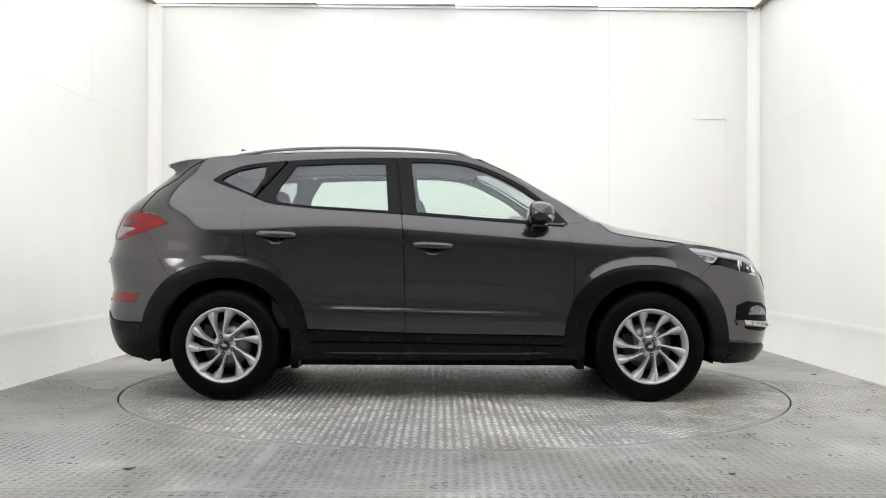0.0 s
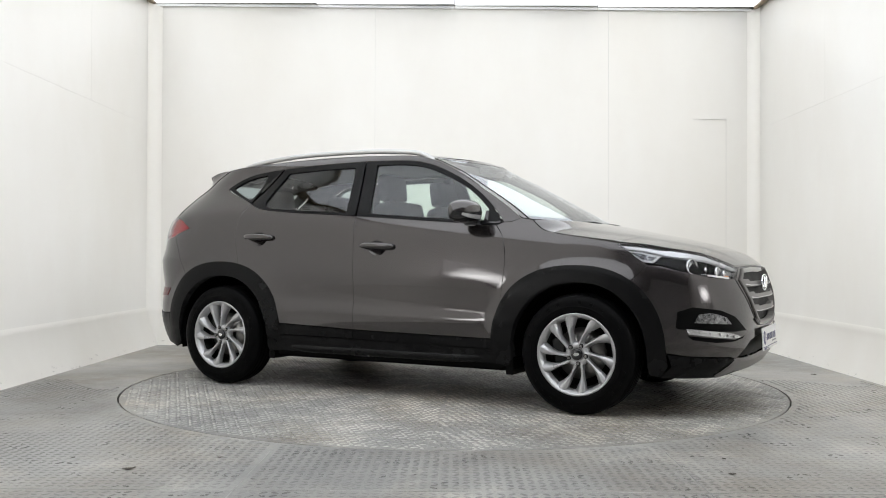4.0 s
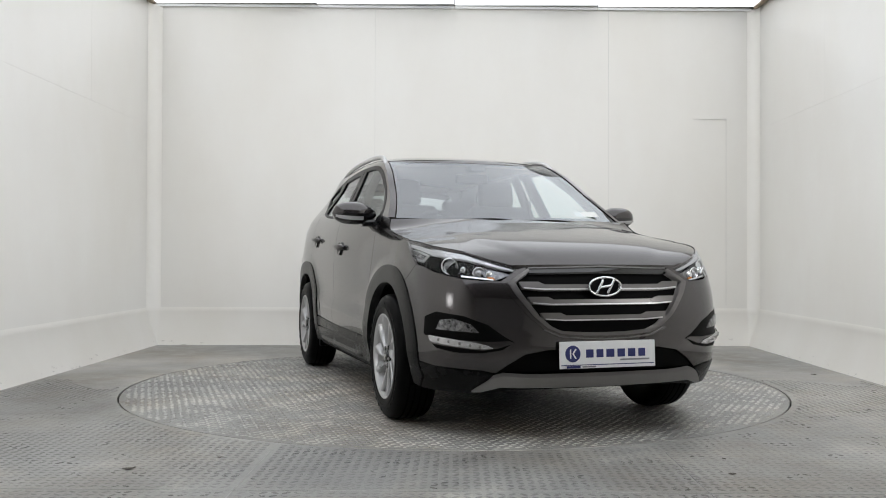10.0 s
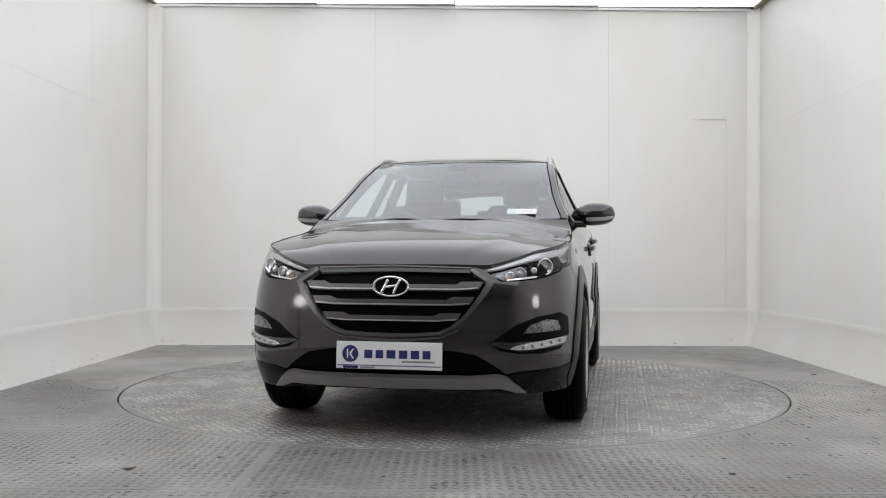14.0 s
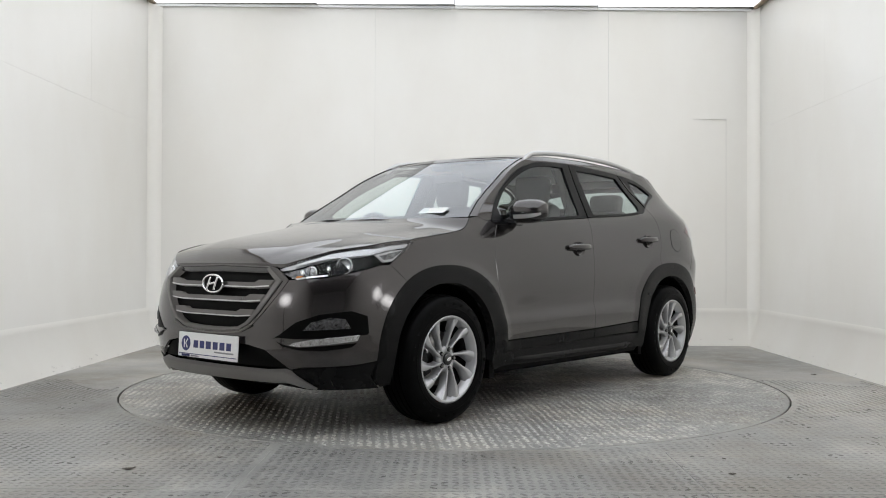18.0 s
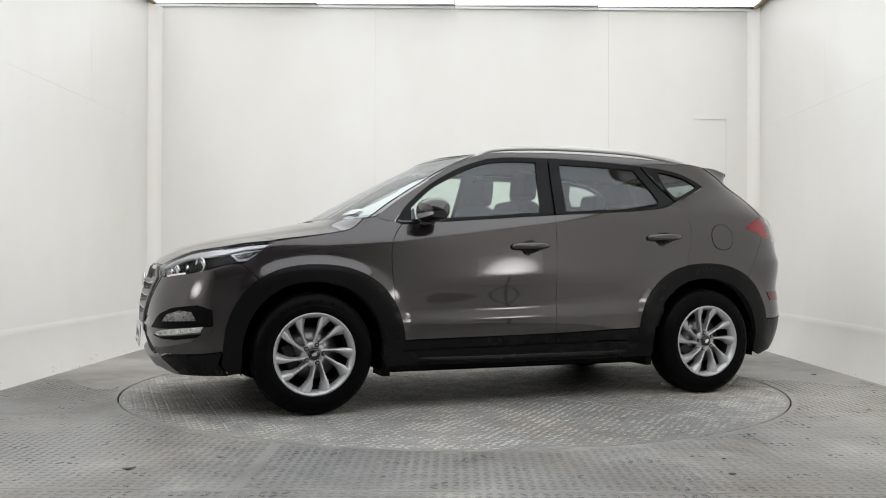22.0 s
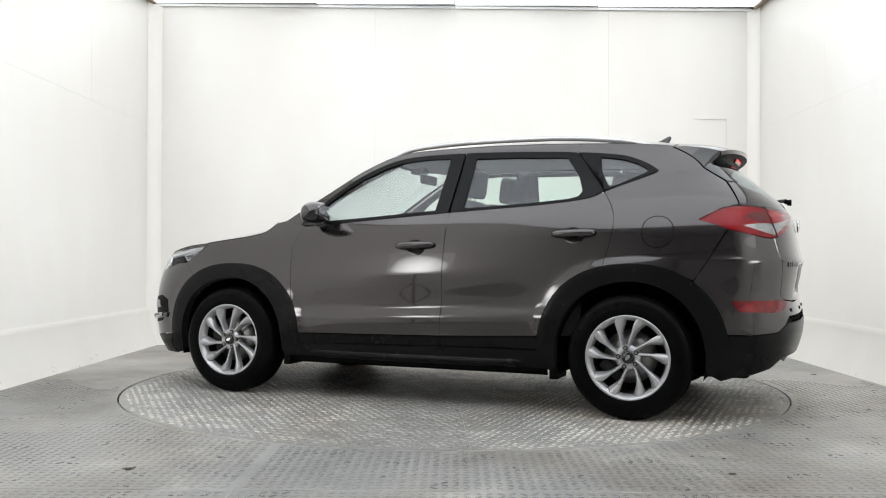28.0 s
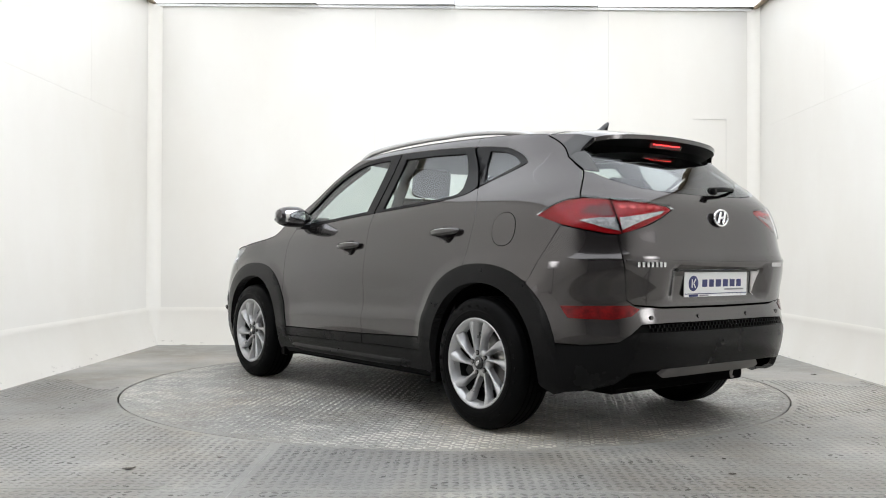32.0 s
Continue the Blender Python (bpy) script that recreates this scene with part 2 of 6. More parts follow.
def lathe(profile, n=48, axis="Y", at=(0, 0, 0)):
    """Turns (radius, along) points round an axis."""
    bm = bmesh.new()
    rings = []
    for r, d in profile:
        ring = []
        for i in range(n):
            a = 2 * math.pi * i / n
            if axis == "Y":
                p = (r * math.cos(a), d, r * math.sin(a))
            elif axis == "X":
                p = (d, r * math.cos(a), r * math.sin(a))
            else:
                p = (r * math.cos(a), r * math.sin(a), d)
            ring.append(bm.verts.new(Vector(p) + Vector(at)))
        rings.append(ring)
    for a, b in zip(rings, rings[1:]):
        for i in range(n):
            bm.faces.new((a[i], a[(i + 1) % n], b[(i + 1) % n], b[i]))
    for ring in (rings[0], rings[-1]):
        bm.faces.new(ring)
    bmesh.ops.recalc_face_normals(bm, faces=bm.faces[:])
    return bm


def tube(points, radius, n=10, flat=1.0):
    """A round bar along a line of points; flat squeezes it upright."""
    bm = bmesh.new()
    pts = [Vector(p) for p in points]
    rings = []
    for i, p in enumerate(pts):
        d = (pts[min(i + 1, len(pts) - 1)] - pts[max(i - 1, 0)]).normalized()
        s = d.cross(Vector((0, 0, 1)))
        s = s.normalized() if s.length > 1e-4 else Vector((1, 0, 0))
        up = s.cross(d)
        r = radius[i] if isinstance(radius, (list, tuple)) else radius
        rings.append([bm.verts.new(p + s * r * math.cos(2 * math.pi * k / n) + up * r * flat * math.sin(2 * math.pi * k / n)) for k in range(n)])
    for a, b in zip(rings, rings[1:]):
        for i in range(n):
            bm.faces.new((a[i], a[(i + 1) % n], b[(i + 1) % n], b[i]))
    for ring in (rings[0], rings[-1]):
        bm.faces.new(ring)
    bmesh.ops.recalc_face_normals(bm, faces=bm.faces[:])
    return bm


def sheet(rows, thick=0.0, inward=None):
    """A skin from rows of points; thick gives it depth towards `inward`."""
    bm = bmesh.new()
    vs = [[bm.verts.new(p) for p in row] for row in rows]
    for a, b in zip(vs, vs[1:]):
        for i in range(len(a) - 1):
            bm.faces.new((a[i], a[i + 1], b[i + 1], b[i]))
    if thick:
        inw = Vector(inward) * thick
        rim = [e for e in bm.edges if len(e.link_faces) == 1]
        for e in rim:
            e.smooth = False
        ex = bmesh.ops.extrude_edge_only(bm, edges=rim)
        bmesh.ops.translate(bm, vec=inw, verts=[g for g in ex["geom"] if isinstance(g, bmesh.types.BMVert)])
    return bm


def curve(points, n=6):
    """Catmull-Rom through the points, open."""
    pts = [Vector(p) for p in points]
    out = []
    for i in range(len(pts) - 1):
        p0, p1, p2, p3 = pts[max(i - 1, 0)], pts[i], pts[i + 1], pts[min(i + 2, len(pts) - 1)]
        for k in range(n):
            t = k / n
            out.append(0.5 * (2 * p1 + (p2 - p0) * t + (2 * p0 - 5 * p1 + 4 * p2 - p3) * t * t + (3 * p1 - p0 - 3 * p2 + p3) * t ** 3))
    out.append(pts[-1])
    return [tuple(p) for p in out]


def spline(keys):
    """A natural cubic through (x, y) keys, straight beyond its ends."""
    xs, ys = np.array([k[0] for k in keys], float), np.array([k[1] for k in keys], float)
    n, h = len(xs), np.diff(np.array([k[0] for k in keys], float))
    a, r = np.eye(n), np.zeros(n)
    for i in range(1, n - 1):
        a[i, i - 1:i + 2] = h[i - 1], 2 * (h[i - 1] + h[i]), h[i]
        r[i] = 6 * ((ys[i + 1] - ys[i]) / h[i] - (ys[i] - ys[i - 1]) / h[i - 1])
    m = np.linalg.solve(a, r)
    s0 = (ys[1] - ys[0]) / h[0] - h[0] * (2 * m[0] + m[1]) / 6
    s1 = (ys[-1] - ys[-2]) / h[-1] + h[-1] * (m[-2] + 2 * m[-1]) / 6
    xs_, ys_, m_, h_ = xs.tolist(), ys.tolist(), m.tolist(), h.tolist()

    def f(x):
        if x <= xs_[0]:
            return ys_[0] + s0 * (x - xs_[0])
        if x >= xs_[-1]:
            return ys_[-1] + s1 * (x - xs_[-1])
        i = 0
        while xs_[i + 1] < x:
            i += 1
        u, v = (xs_[i + 1] - x), (x - xs_[i])
        return (m_[i] * u ** 3 + m_[i + 1] * v ** 3) / (6 * h_[i]) + (ys_[i] / h_[i] - m_[i] * h_[i] / 6) * u + (ys_[i + 1] / h_[i] - m_[i + 1] * h_[i] / 6) * v
    return f


# ---------------------------------------------------------------- the studio
LEFT, RIGHT, BACK0, BACK1, TOP = -3.16, 3.20, 2.90, 3.10, 3.525   # wall faces, the back wall's two ends, ceiling edge
COVE, COVE_H = 0.12, 0.385


def back_y(x):
    return BACK0 + (BACK1 - BACK0) * (x - LEFT) / (RIGHT - LEFT)


def wall_section():
    """(inset from the wall's face, height): the coved foot and the plain face."""
    pts = [(COVE * (1 - i / 8) ** 1.6, COVE_H * i / 8) for i in range(9)]
    return pts + [(-0.006, COVE_H + 0.004), (-0.006, TOP + 0.35)]


def wall(name, p0, p1, inward, n=12, label=""):
    """A coved wall from p0 to p1 with a thickness behind its face."""
    sec = wall_section()
    rows = []
    for i in range(n + 1):
        t = i / n
        x, y = p0[0] + (p1[0] - p0[0]) * t, p0[1] + (p1[1] - p0[1]) * t
        rows.append([(x + inward[0] * d, y + inward[1] * d, z) for d, z in sec] + [(x - inward[0] * 0.15, y - inward[1] * 0.15, TOP + 0.35), (x - inward[0] * 0.15, y - inward[1] * 0.15, 0)])
    bm = sheet(rows)
    sharpen(bm)
    ob = mesh_ob(name, bm, M_WALL, None, "", True)
    ob.data.materials.append(M_COVE)
    for f in ob.data.polygons:
        f.material_index = 1 if f.center.z < COVE_H and abs(f.normal.z) > 0.03 else 0
    return tagged(ob, label, "wall", "", "structure")


wall_n = wall("wall_back", (LEFT + 0.02, back_y(LEFT)), (RIGHT - 0.02, back_y(RIGHT)), (0, -1), label="glossy cream white panelled studio wall with coved foot")
wall_w = wall("wall_left", (LEFT, BACK0 + 0.02), (LEFT, -8.95), (1, 0), label="glossy cream white studio side wall with scuffed foot")
wall_e = wall("wall_right", (RIGHT, BACK1 + 0.02), (RIGHT, -8.95), (-1, 0), label="glossy cream white studio side wall with scuffed foot")


def corner_post(name, x, y, sx):
    """The rounded strip in a corner of the studio."""
    w = 0.11
    c = Vector((x + sx * w, y - w, 0))
    rows = []
    for d, z in wall_section()[:-1] + [(-0.006, TOP + 0.02)]:
        rows.append([tuple(c + Vector((-sx * math.sin(a), math.cos(a), 0)) * (w - d - 0.0012) + Vector((0, 0, z))) for a in [i * math.pi / 2 / 8 for i in range(9)]])
    bm = sheet(rows)
    return tagged(mesh_ob(name, bm, M_COVE, None, "", True), "cream white rounded corner strip between studio walls", "trim", "", "structure")


corner_post("trim_corner_left", LEFT, back_y(LEFT), 1)
corner_post("trim_corner_right", RIGHT, back_y(RIGHT), -1)


def wall_line(name, a, b, width, material, label):
    """A fine panel joint, hatch edge or bead on the back wall."""
    (x0, z0), (x1, z1) = a, b
    bm = box((max(abs(x1 - x0), width), 0.006, max(abs(z1 - z0), width)), ((x0 + x1) / 2, back_y((x0 + x1) / 2) + 0.0083, (z0 + z1) / 2))
    return tagged(mesh_ob(name, bm, material), label, "trim", "", "structure")


for x in (-0.83, 1.63):
    wall_line("trim_panel_joint", (x, COVE_H + 0.02), (x, TOP), 0.0016, M_SEAM, "faint vertical joint between wall panels")
wall_line("trim_hatch_edge", (2.88, 0.42), (2.88, 2.385), 0.003, M_SEAM, "dark upright edge of a flush wall hatch")
wall_line("trim_hatch_edge", (2.25, 2.385), (2.88, 2.385), 0.004, M_SEAM, "thin top edge of a flush wall hatch")


def left_line(name, a, b, x, sx, label):
    """The same on a side wall, between (y, z) points."""
    (y0, z0), (y1, z1) = a, b
    bm = box((0.006, max(abs(y1 - y0), 0.0015), max(abs(z1 - z0), 0.0015)), (x - sx * 0.0086, (y0 + y1) / 2, (z0 + z1) / 2))
    return tagged(mesh_ob(name, bm, M_WALL), label, "trim", "", "structure")


for x, sx in ((LEFT, 1), (RIGHT, -1)):
    left_line("trim_panel_joint", (-5.7, 2.27), (2.7, 2.27), x, sx, "faint horizontal joint between side wall panels")
    for y in (1.35, -1.1):
        left_line("trim_panel_joint", (y, 2.28), (y, TOP), x, sx, "faint vertical joint between side wall panels")


def ceiling():
    """Lightboxes in a white frame over the studio, a plain board round them, an unseen dark roof added beyond."""
    bm = bmesh.new()
    for x0, x1, y0, y1 in ((LEFT - 0.004, LEFT + 0.05, -5.85, 2.86), (RIGHT - 0.05, RIGHT + 0.004, -5.85, 3.05)):
        b2 = box((x1 - x0, y1 - y0, 0.02), ((x0 + x1) / 2, (y0 + y1) / 2, TOP + 0.030))
        me = bpy.data.meshes.new("tmp")
        b2.to_mesh(me)
        bm.from_mesh(me)
        b2.free()
        bpy.data.meshes.remove(me)
    return tagged(mesh_ob("ceiling_edge", bm, M_WOOD), "raw plywood boards along the ceiling's edges", "ceiling", "", "structure")


ceiling()
tagged(mesh_ob("ceiling", box((6.9, 9.4, 0.06), (0.02, -1.45, TOP + 0.42)), M_CEIL), "white boarded studio ceiling above the light panels", "ceiling", "", "structure")


def light_panel(x0, x1, y0, y1, z, lit=M_LIGHTBOX):
    """A lit ceiling panel: diffuser in a slim white frame."""
    root = new("ceiling_light")
    root.location = ((x0 + x1) / 2, (y0 + y1) / 2, z)
    w, d = x1 - x0, y1 - y0
    part("diffuser", box((w - 0.004, d - 0.004, 0.012), (0, 0, 0.006)), lit, root, "glowing white diffuser")
    for sx, sy, px, py in ((w - 0.004, 0.011, 0, d / 2 - 0.008), (w - 0.004, 0.011, 0, -d / 2 + 0.008), (0.011, d - 0.03, w / 2 - 0.008, 0), (0.011, d - 0.03, -w / 2 + 0.008, 0)):
        part("frame_bar", box((sx, sy, 0.05), (px, py, 0.038), 0.003), M_FRAME, root)
    part("casing", box((w - 0.04, d - 0.04, 0.06), (0, 0, 0.07)), M_FRAME, root)
    part("hanger", box((0.04, 0.04, 0.3), (0, 0, 0.25)), M_FRAME, root)
    return tagged(root, "large glowing white light panel on the studio ceiling", "ceiling light", "ceiling light panels")


for x0, x1 in ((LEFT + 0.05, -1.44), (-1.438, 0.0), (0.002, 1.51), (1.512, RIGHT - 0.05)):
    light_panel(x0, x1, 1.642, back_y((x0 + x1) / 2) - 0.045, TOP + 0.035)
    # aluminium edge profile where the lights meet the wall
    xm = (x0 + x1) / 2
    edge = mesh_ob("trim_light_edge", box((x1 - x0 - 0.003, 0.016, 0.026), (0, 0, 0), 0.004), M_FRAME)
    edge.matrix_world = pose(xm, back_y(xm) - 0.003, TOP + 0.018, 0, 0, math.degrees(math.atan2(BACK1 - BACK0, RIGHT - LEFT)))
    tagged(edge, "white aluminium edge profile below the ceiling lights", "trim", "", "structure")
# rows out of view, assumed from reflections; the front two brightened to light the flanks
for y0, y1 in ((-0.11, 1.64), (-1.87, -0.112), (-3.55, -1.872), (-5.78, -3.552)):
    for x0, x1 in ((LEFT + 0.05, -1.056), (-1.054, 1.054), (1.056, RIGHT - 0.05)):
        light_panel(x0, x1, y0, y1, TOP + 0.035, M_LIGHTBOX2 if y1 < -1.8 else M_LIGHTBOX)


def floor_sheet():
    bm = bmesh.new()
    n = 96
    ring = [bm.verts.new((2.263 * math.cos(2 * math.pi * i / n), 2.263 * math.sin(2 * math.pi * i / n), 0)) for i in range(n)]
    low = [bm.verts.new((v.co.x, v.co.y, -0.05)) for v in ring]
    out = []
    for i in range(n):
        a = 2 * math.pi * i / n
        c, s = math.cos(a), math.sin(a)
        k = min(3.4 / abs(c) if abs(c) > 1e-6 else 99, (3.4 / s if s > 0 else 9.1 / -s) if abs(s) > 1e-6 else 99)
        out.append(bm.verts.new((c * k, s * k, 0)))
    for i in range(n):
        j = (i + 1) % n
        bm.faces.new((ring[i], ring[j], out[j], out[i]))
        bm.faces.new((low[i], low[j], ring[j], ring[i]))
    bm.faces.new(low)
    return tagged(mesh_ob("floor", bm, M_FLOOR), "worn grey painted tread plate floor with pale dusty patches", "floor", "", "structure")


floor = floor_sheet()


def ease(a, b, v):
    t = min(1, max(0, (v - a) / (b - a)))
    return t * t * (3 - 2 * t)


def worn(x, y):
    """How far the lozenges are worn down or filled with dust, 0 to 1."""
    v = math.sin(1.7 * x + 0.9 * y + 0.6) + math.sin(-1.1 * x + 2.3 * y + 2.0) + 0.6 * math.sin(3.9 * x - 2.7 * y + 1.0) + 0.4 * math.sin(7.1 * x + 5.3 * y)
    return ease(-0.6, 1.5, v)


def treads(name, inside, pitch, material, parent, x0, x1, y0, y1, turn=0.0, wear=0.7):
    """Raised lozenges, alternating in direction, as one mesh; turn swings the whole grid."""
    rnd = random.Random(5)
    ct, st = math.cos(turn), math.sin(turn)
    verts, faces = [], []
    nx, ny = int((x1 - x0) / pitch), int((y1 - y0) / pitch)
    a, b, h = pitch * 0.50, pitch * 0.21, 0.0034
    shape = [(-a, 0, 0), (-a * 0.5, -b, 0), (a * 0.5, -b, 0), (a, 0, 0), (a * 0.5, b, 0), (-a * 0.5, b, 0), (-a * 0.45, -b * 0.5, h), (a * 0.45, -b * 0.5, h), (a * 0.45, b * 0.5, h), (-a * 0.45, b * 0.5, h)]
    tris = [(0, 1, 6), (1, 2, 7, 6), (2, 3, 7), (3, 4, 8, 7), (4, 5, 9, 8), (5, 0, 9), (0, 6, 9), (6, 7, 8, 9)]
    for i in range(nx):
        for j in range(ny):
            gx, gy = x0 + (i + 0.5) * pitch, y0 + (j + 0.5) * pitch
            x, y = gx * ct - gy * st, gx * st + gy * ct
            if not inside(x, y):
                continue
            up = max(0.0, 1 - wear * worn(x, y) - 0.12 * rnd.random())
            if up < 0.12:
                continue
            an = turn + (math.pi / 4 if (i + j) % 2 else -math.pi / 4)
            c, s = math.cos(an), math.sin(an)
            k = len(verts)
            verts.extend((x + px * c - py * s, y + px * s + py * c, pz * up + 0.0004) for px, py, pz in shape)
            faces.extend(tuple(k + q for q in f) for f in tris)
    me = bpy.data.meshes.new(name)
    me.from_pydata(verts, [], faces)
    me.materials.append(material)
    me.polygons.foreach_set("use_smooth", [True] * len(me.polygons))
    ob = new(name, me)
    if parent:
        ob.parent = parent
    ob["kind"] = "stuff"
    return ob


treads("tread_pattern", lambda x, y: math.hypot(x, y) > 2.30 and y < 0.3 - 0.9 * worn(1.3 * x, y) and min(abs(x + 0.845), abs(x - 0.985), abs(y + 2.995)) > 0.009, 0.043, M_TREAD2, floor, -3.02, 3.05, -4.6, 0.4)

turntable = new("turntable")
tagged(turntable, "round grey tread plate turntable set flush in floor", "turntable")
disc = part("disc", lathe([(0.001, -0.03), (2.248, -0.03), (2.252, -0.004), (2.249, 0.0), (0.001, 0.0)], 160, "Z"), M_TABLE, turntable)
# plates of the disc meet along joints, and each plate's lozenges run its own way
for cx, cy, an, ln in ((0, 0, 114.5, 4.46),):
    b = box((ln, 0.002, 0.002), (cx, cy, 0.0004), rot=Matrix.Rotation(radians(an), 4, "Z"))
    part("plate_joint", b, M_FAINT, turntable)


def plate_side(x, y):
    """Signed distance from the joint that runs across the disc."""
    return -x * math.sin(radians(114.5)) + y * math.cos(radians(114.5))


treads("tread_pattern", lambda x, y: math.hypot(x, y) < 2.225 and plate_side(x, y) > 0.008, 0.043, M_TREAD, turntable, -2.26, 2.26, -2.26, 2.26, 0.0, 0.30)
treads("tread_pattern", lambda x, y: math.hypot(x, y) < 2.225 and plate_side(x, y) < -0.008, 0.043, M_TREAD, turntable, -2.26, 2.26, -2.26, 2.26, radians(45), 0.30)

# behind the camera, unseen and without light panels: a grey end wall and a dark ceiling, added to tone the car's
# reflections
tagged(mesh_ob("wall_front", box((6.7, 0.15, TOP + 0.5), (0.02, -9.02, (TOP + 0.5) / 2)), M_HALL), "unseen grey end wall behind the camera, assumed for the reflections", "wall", "", "structure")
tagged(mesh_ob("ceiling_front", box((6.9, 3.1, 0.06), (0.02, -7.50, TOP + 0.09)), M_DARKBOARD), "unseen dark ceiling behind the light panels, added to darken reflections", "ceiling", "", "structure")


def softbox(x, y, z, w, h):
    """A studio flash in an upright cloth box on a stand, turned to the turntable."""
    root = new("softbox_lamp")
    root.matrix_world = pose(x, y, 0, 0, 0, math.degrees(math.atan2(-0.3 - y, 0.0 - x)))
    part("front_cloth", box((0.02, w, h), (0.02, 0, z), 0.006), M_SOFTBOX, root, "glowing white front cloth")
    bm = sheet([[(0.01, -w / 2, z - h / 2), (0.01, w / 2, z - h / 2), (0.01, w / 2, z + h / 2), (0.01, -w / 2, z + h / 2), (0.01, -w / 2, z - h / 2)],
                [(-0.2, -0.07, z - 0.07), (-0.2, 0.07, z - 0.07), (-0.2, 0.07, z + 0.07), (-0.2, -0.07, z + 0.07), (-0.2, -0.07, z - 0.07)]])
    part("hood", bm, M_BLACK, root, "black cloth hood")
    part("flash_head", lathe([(0.001, -0.36), (0.06, -0.36), (0.06, -0.19), (0.001, -0.19)], 20, "X", (0, 0, z)), M_CLAD, root)
    part("pole", tube([(-0.12, 0, 0.0), (-0.12, 0, z - 0.12)], 0.015, 10), M_BLACK, root)
    for k in range(3):
        a = radians(120 * k)
        part("leg", tube([(-0.12, 0, 0.35), (-0.12 + 0.3 * math.cos(a), 0.3 * math.sin(a), 0.012)], 0.011, 8), M_BLACK, root)
    return tagged(root, "lit studio softbox on a black stand", "studio lamp", "studio lamps before the turntable")


softbox(-2.80, -3.35, 1.36, 0.80, 0.74)
softbox(2.84, -3.35, 1.36, 0.80, 0.74)

# joints between the floor's plates
for x0, y0, x1, y1 in ((-0.845, -2.27, -0.845, -5.2), (0.985, -2.27, 0.985, -5.2), (-2.9, -2.995, 2.9, -2.995)):
    ln, an = math.hypot(x1 - x0, y1 - y0), math.atan2(y1 - y0, x1 - x0)
    part("plate_joint", box((ln, 0.003 if x0 > 0 else 0.002, 0.002), ((x0 + x1) / 2, (y0 + y1) / 2, 0.0006), rot=Matrix.Rotation(an, 4, "Z")), M_SEAM2 if x0 > 0 else M_FAINT, floor)


# ---------------------------------------------------------------- the car: its skin as functions
# car space: x ahead, y to its left, z up, origin on the ground midway between the axles
car = new("car")
tagged(car, "dark grey-brown metallic family car with black plastic cladding and alloy wheels", "car")
XF, XR, NOSE_N, TAIL_N = 1.25, -1.25, 3.7, 3.9   # the plan's squareness at each end
low_w = spline([(0.15, 0.845), (0.25, 0.872), (0.38, 0.888), (0.50, 0.896), (0.60, 0.8965), (0.72, 0.892), (0.88, 0.879), (1.06, 0.855), (1.3, 0.808)])
up_w = spline([(0.9, 0.946), (1.065, 0.865), (1.18, 0.810), (1.30, 0.755), (1.42, 0.700), (1.52, 0.655), (1.57, 0.628), (1.61, 0.590)])
nose = spline([(0.15, 2.06), (0.25, 2.145), (0.36, 2.215), (0.50, 2.230), (0.62, 2.228), (0.757, 2.200), (0.86, 2.155), (0.94, 2.09), (1.02, 1.98)])
tail_line = spline([(0.20, -2.08), (0.30, -2.155), (0.45, -2.215), (0.58, -2.218), (0.68, -2.198), (0.80, -2.202), (0.95, -2.198), (1.10, -2.180), (1.20, -2.135), (1.30, -2.03), (1.40, -1.915), (1.50, -1.79), (1.60, -1.66)])


def fold(z):
    """The tail's crease above the plate: it draws in below and falls away above."""
    return max(0.0, 1 - (0.886 - z) / 0.22) if z < 0.886 else math.exp(-(z - 0.886) / 0.06)


def tail(z):
    return tail_line(z) + 0.006 - 0.020 * fold(z)


def flare(x, z):
    """How far the wings swell towards the arches: a creased band round each opening."""
    v = 0.0
    for cx, rx, rz in ((1.315, 0.525, 0.515), (-1.340, 0.535, 0.525)):
        d = (abs((x - cx) / rx) ** 2.35 + abs(max(z, 0.345) - 0.345) ** 2.35 / rz ** 2.35) ** (1 / 2.35)
        v += 0.014 * (1 - ease(0.92, 1.12, d)) * ease(0.30, 0.42, z) if d < 1.12 else 0.0
    return v


HP = math.pi / 2


def half_width(x, z):
    """The flank: a lower skin and a leaning upper one that meet in the shoulder crease, which falls towards the front."""
    zz = z + 0.078 * x * ease(0.62, 0.9, z) * (1 - ease(1.2, 1.45, z))
    a, b = low_w(zz), up_w(zz)
    k = 0.006
    w = (a + b) / 2 - math.sqrt((a - b) ** 2 / 4 + k * k) + 0.002
    # the doors draw in below their middle and step out again in a lip at the foot, which rises towards the rear
    if -1.15 < x < 1.1 and z < 0.9:
        k = ease(-1.10, -0.60, x) * (1 - ease(0.55, 1.05, x))
        zc = z + 0.030 * x
        w -= k * 0.017 * (1 - ease(0.60, 0.82, zc)) * ease(0.525, 0.605, zc)
    k = ease(1.02, 1.40, z)
    if x < -0.3:
        w -= 0.05 * k * (min(1.1, -x - 0.3) / 1.1) ** 1.5
    if x > 0.0:
        w -= 0.030 * ease(1.10, 1.36, z) * ease(0.0, 0.75, x)
    # the plan bows between the axles
    bow = 0.016 * (math.cos(HP * min(1.0, abs(x - 0.05) / 1.25)) ** 2 - 0.5) * ease(0.3, 0.5, z) * (1 - ease(1.1, 1.35, z))
    return w - 0.004 + bow + flare(x, z)


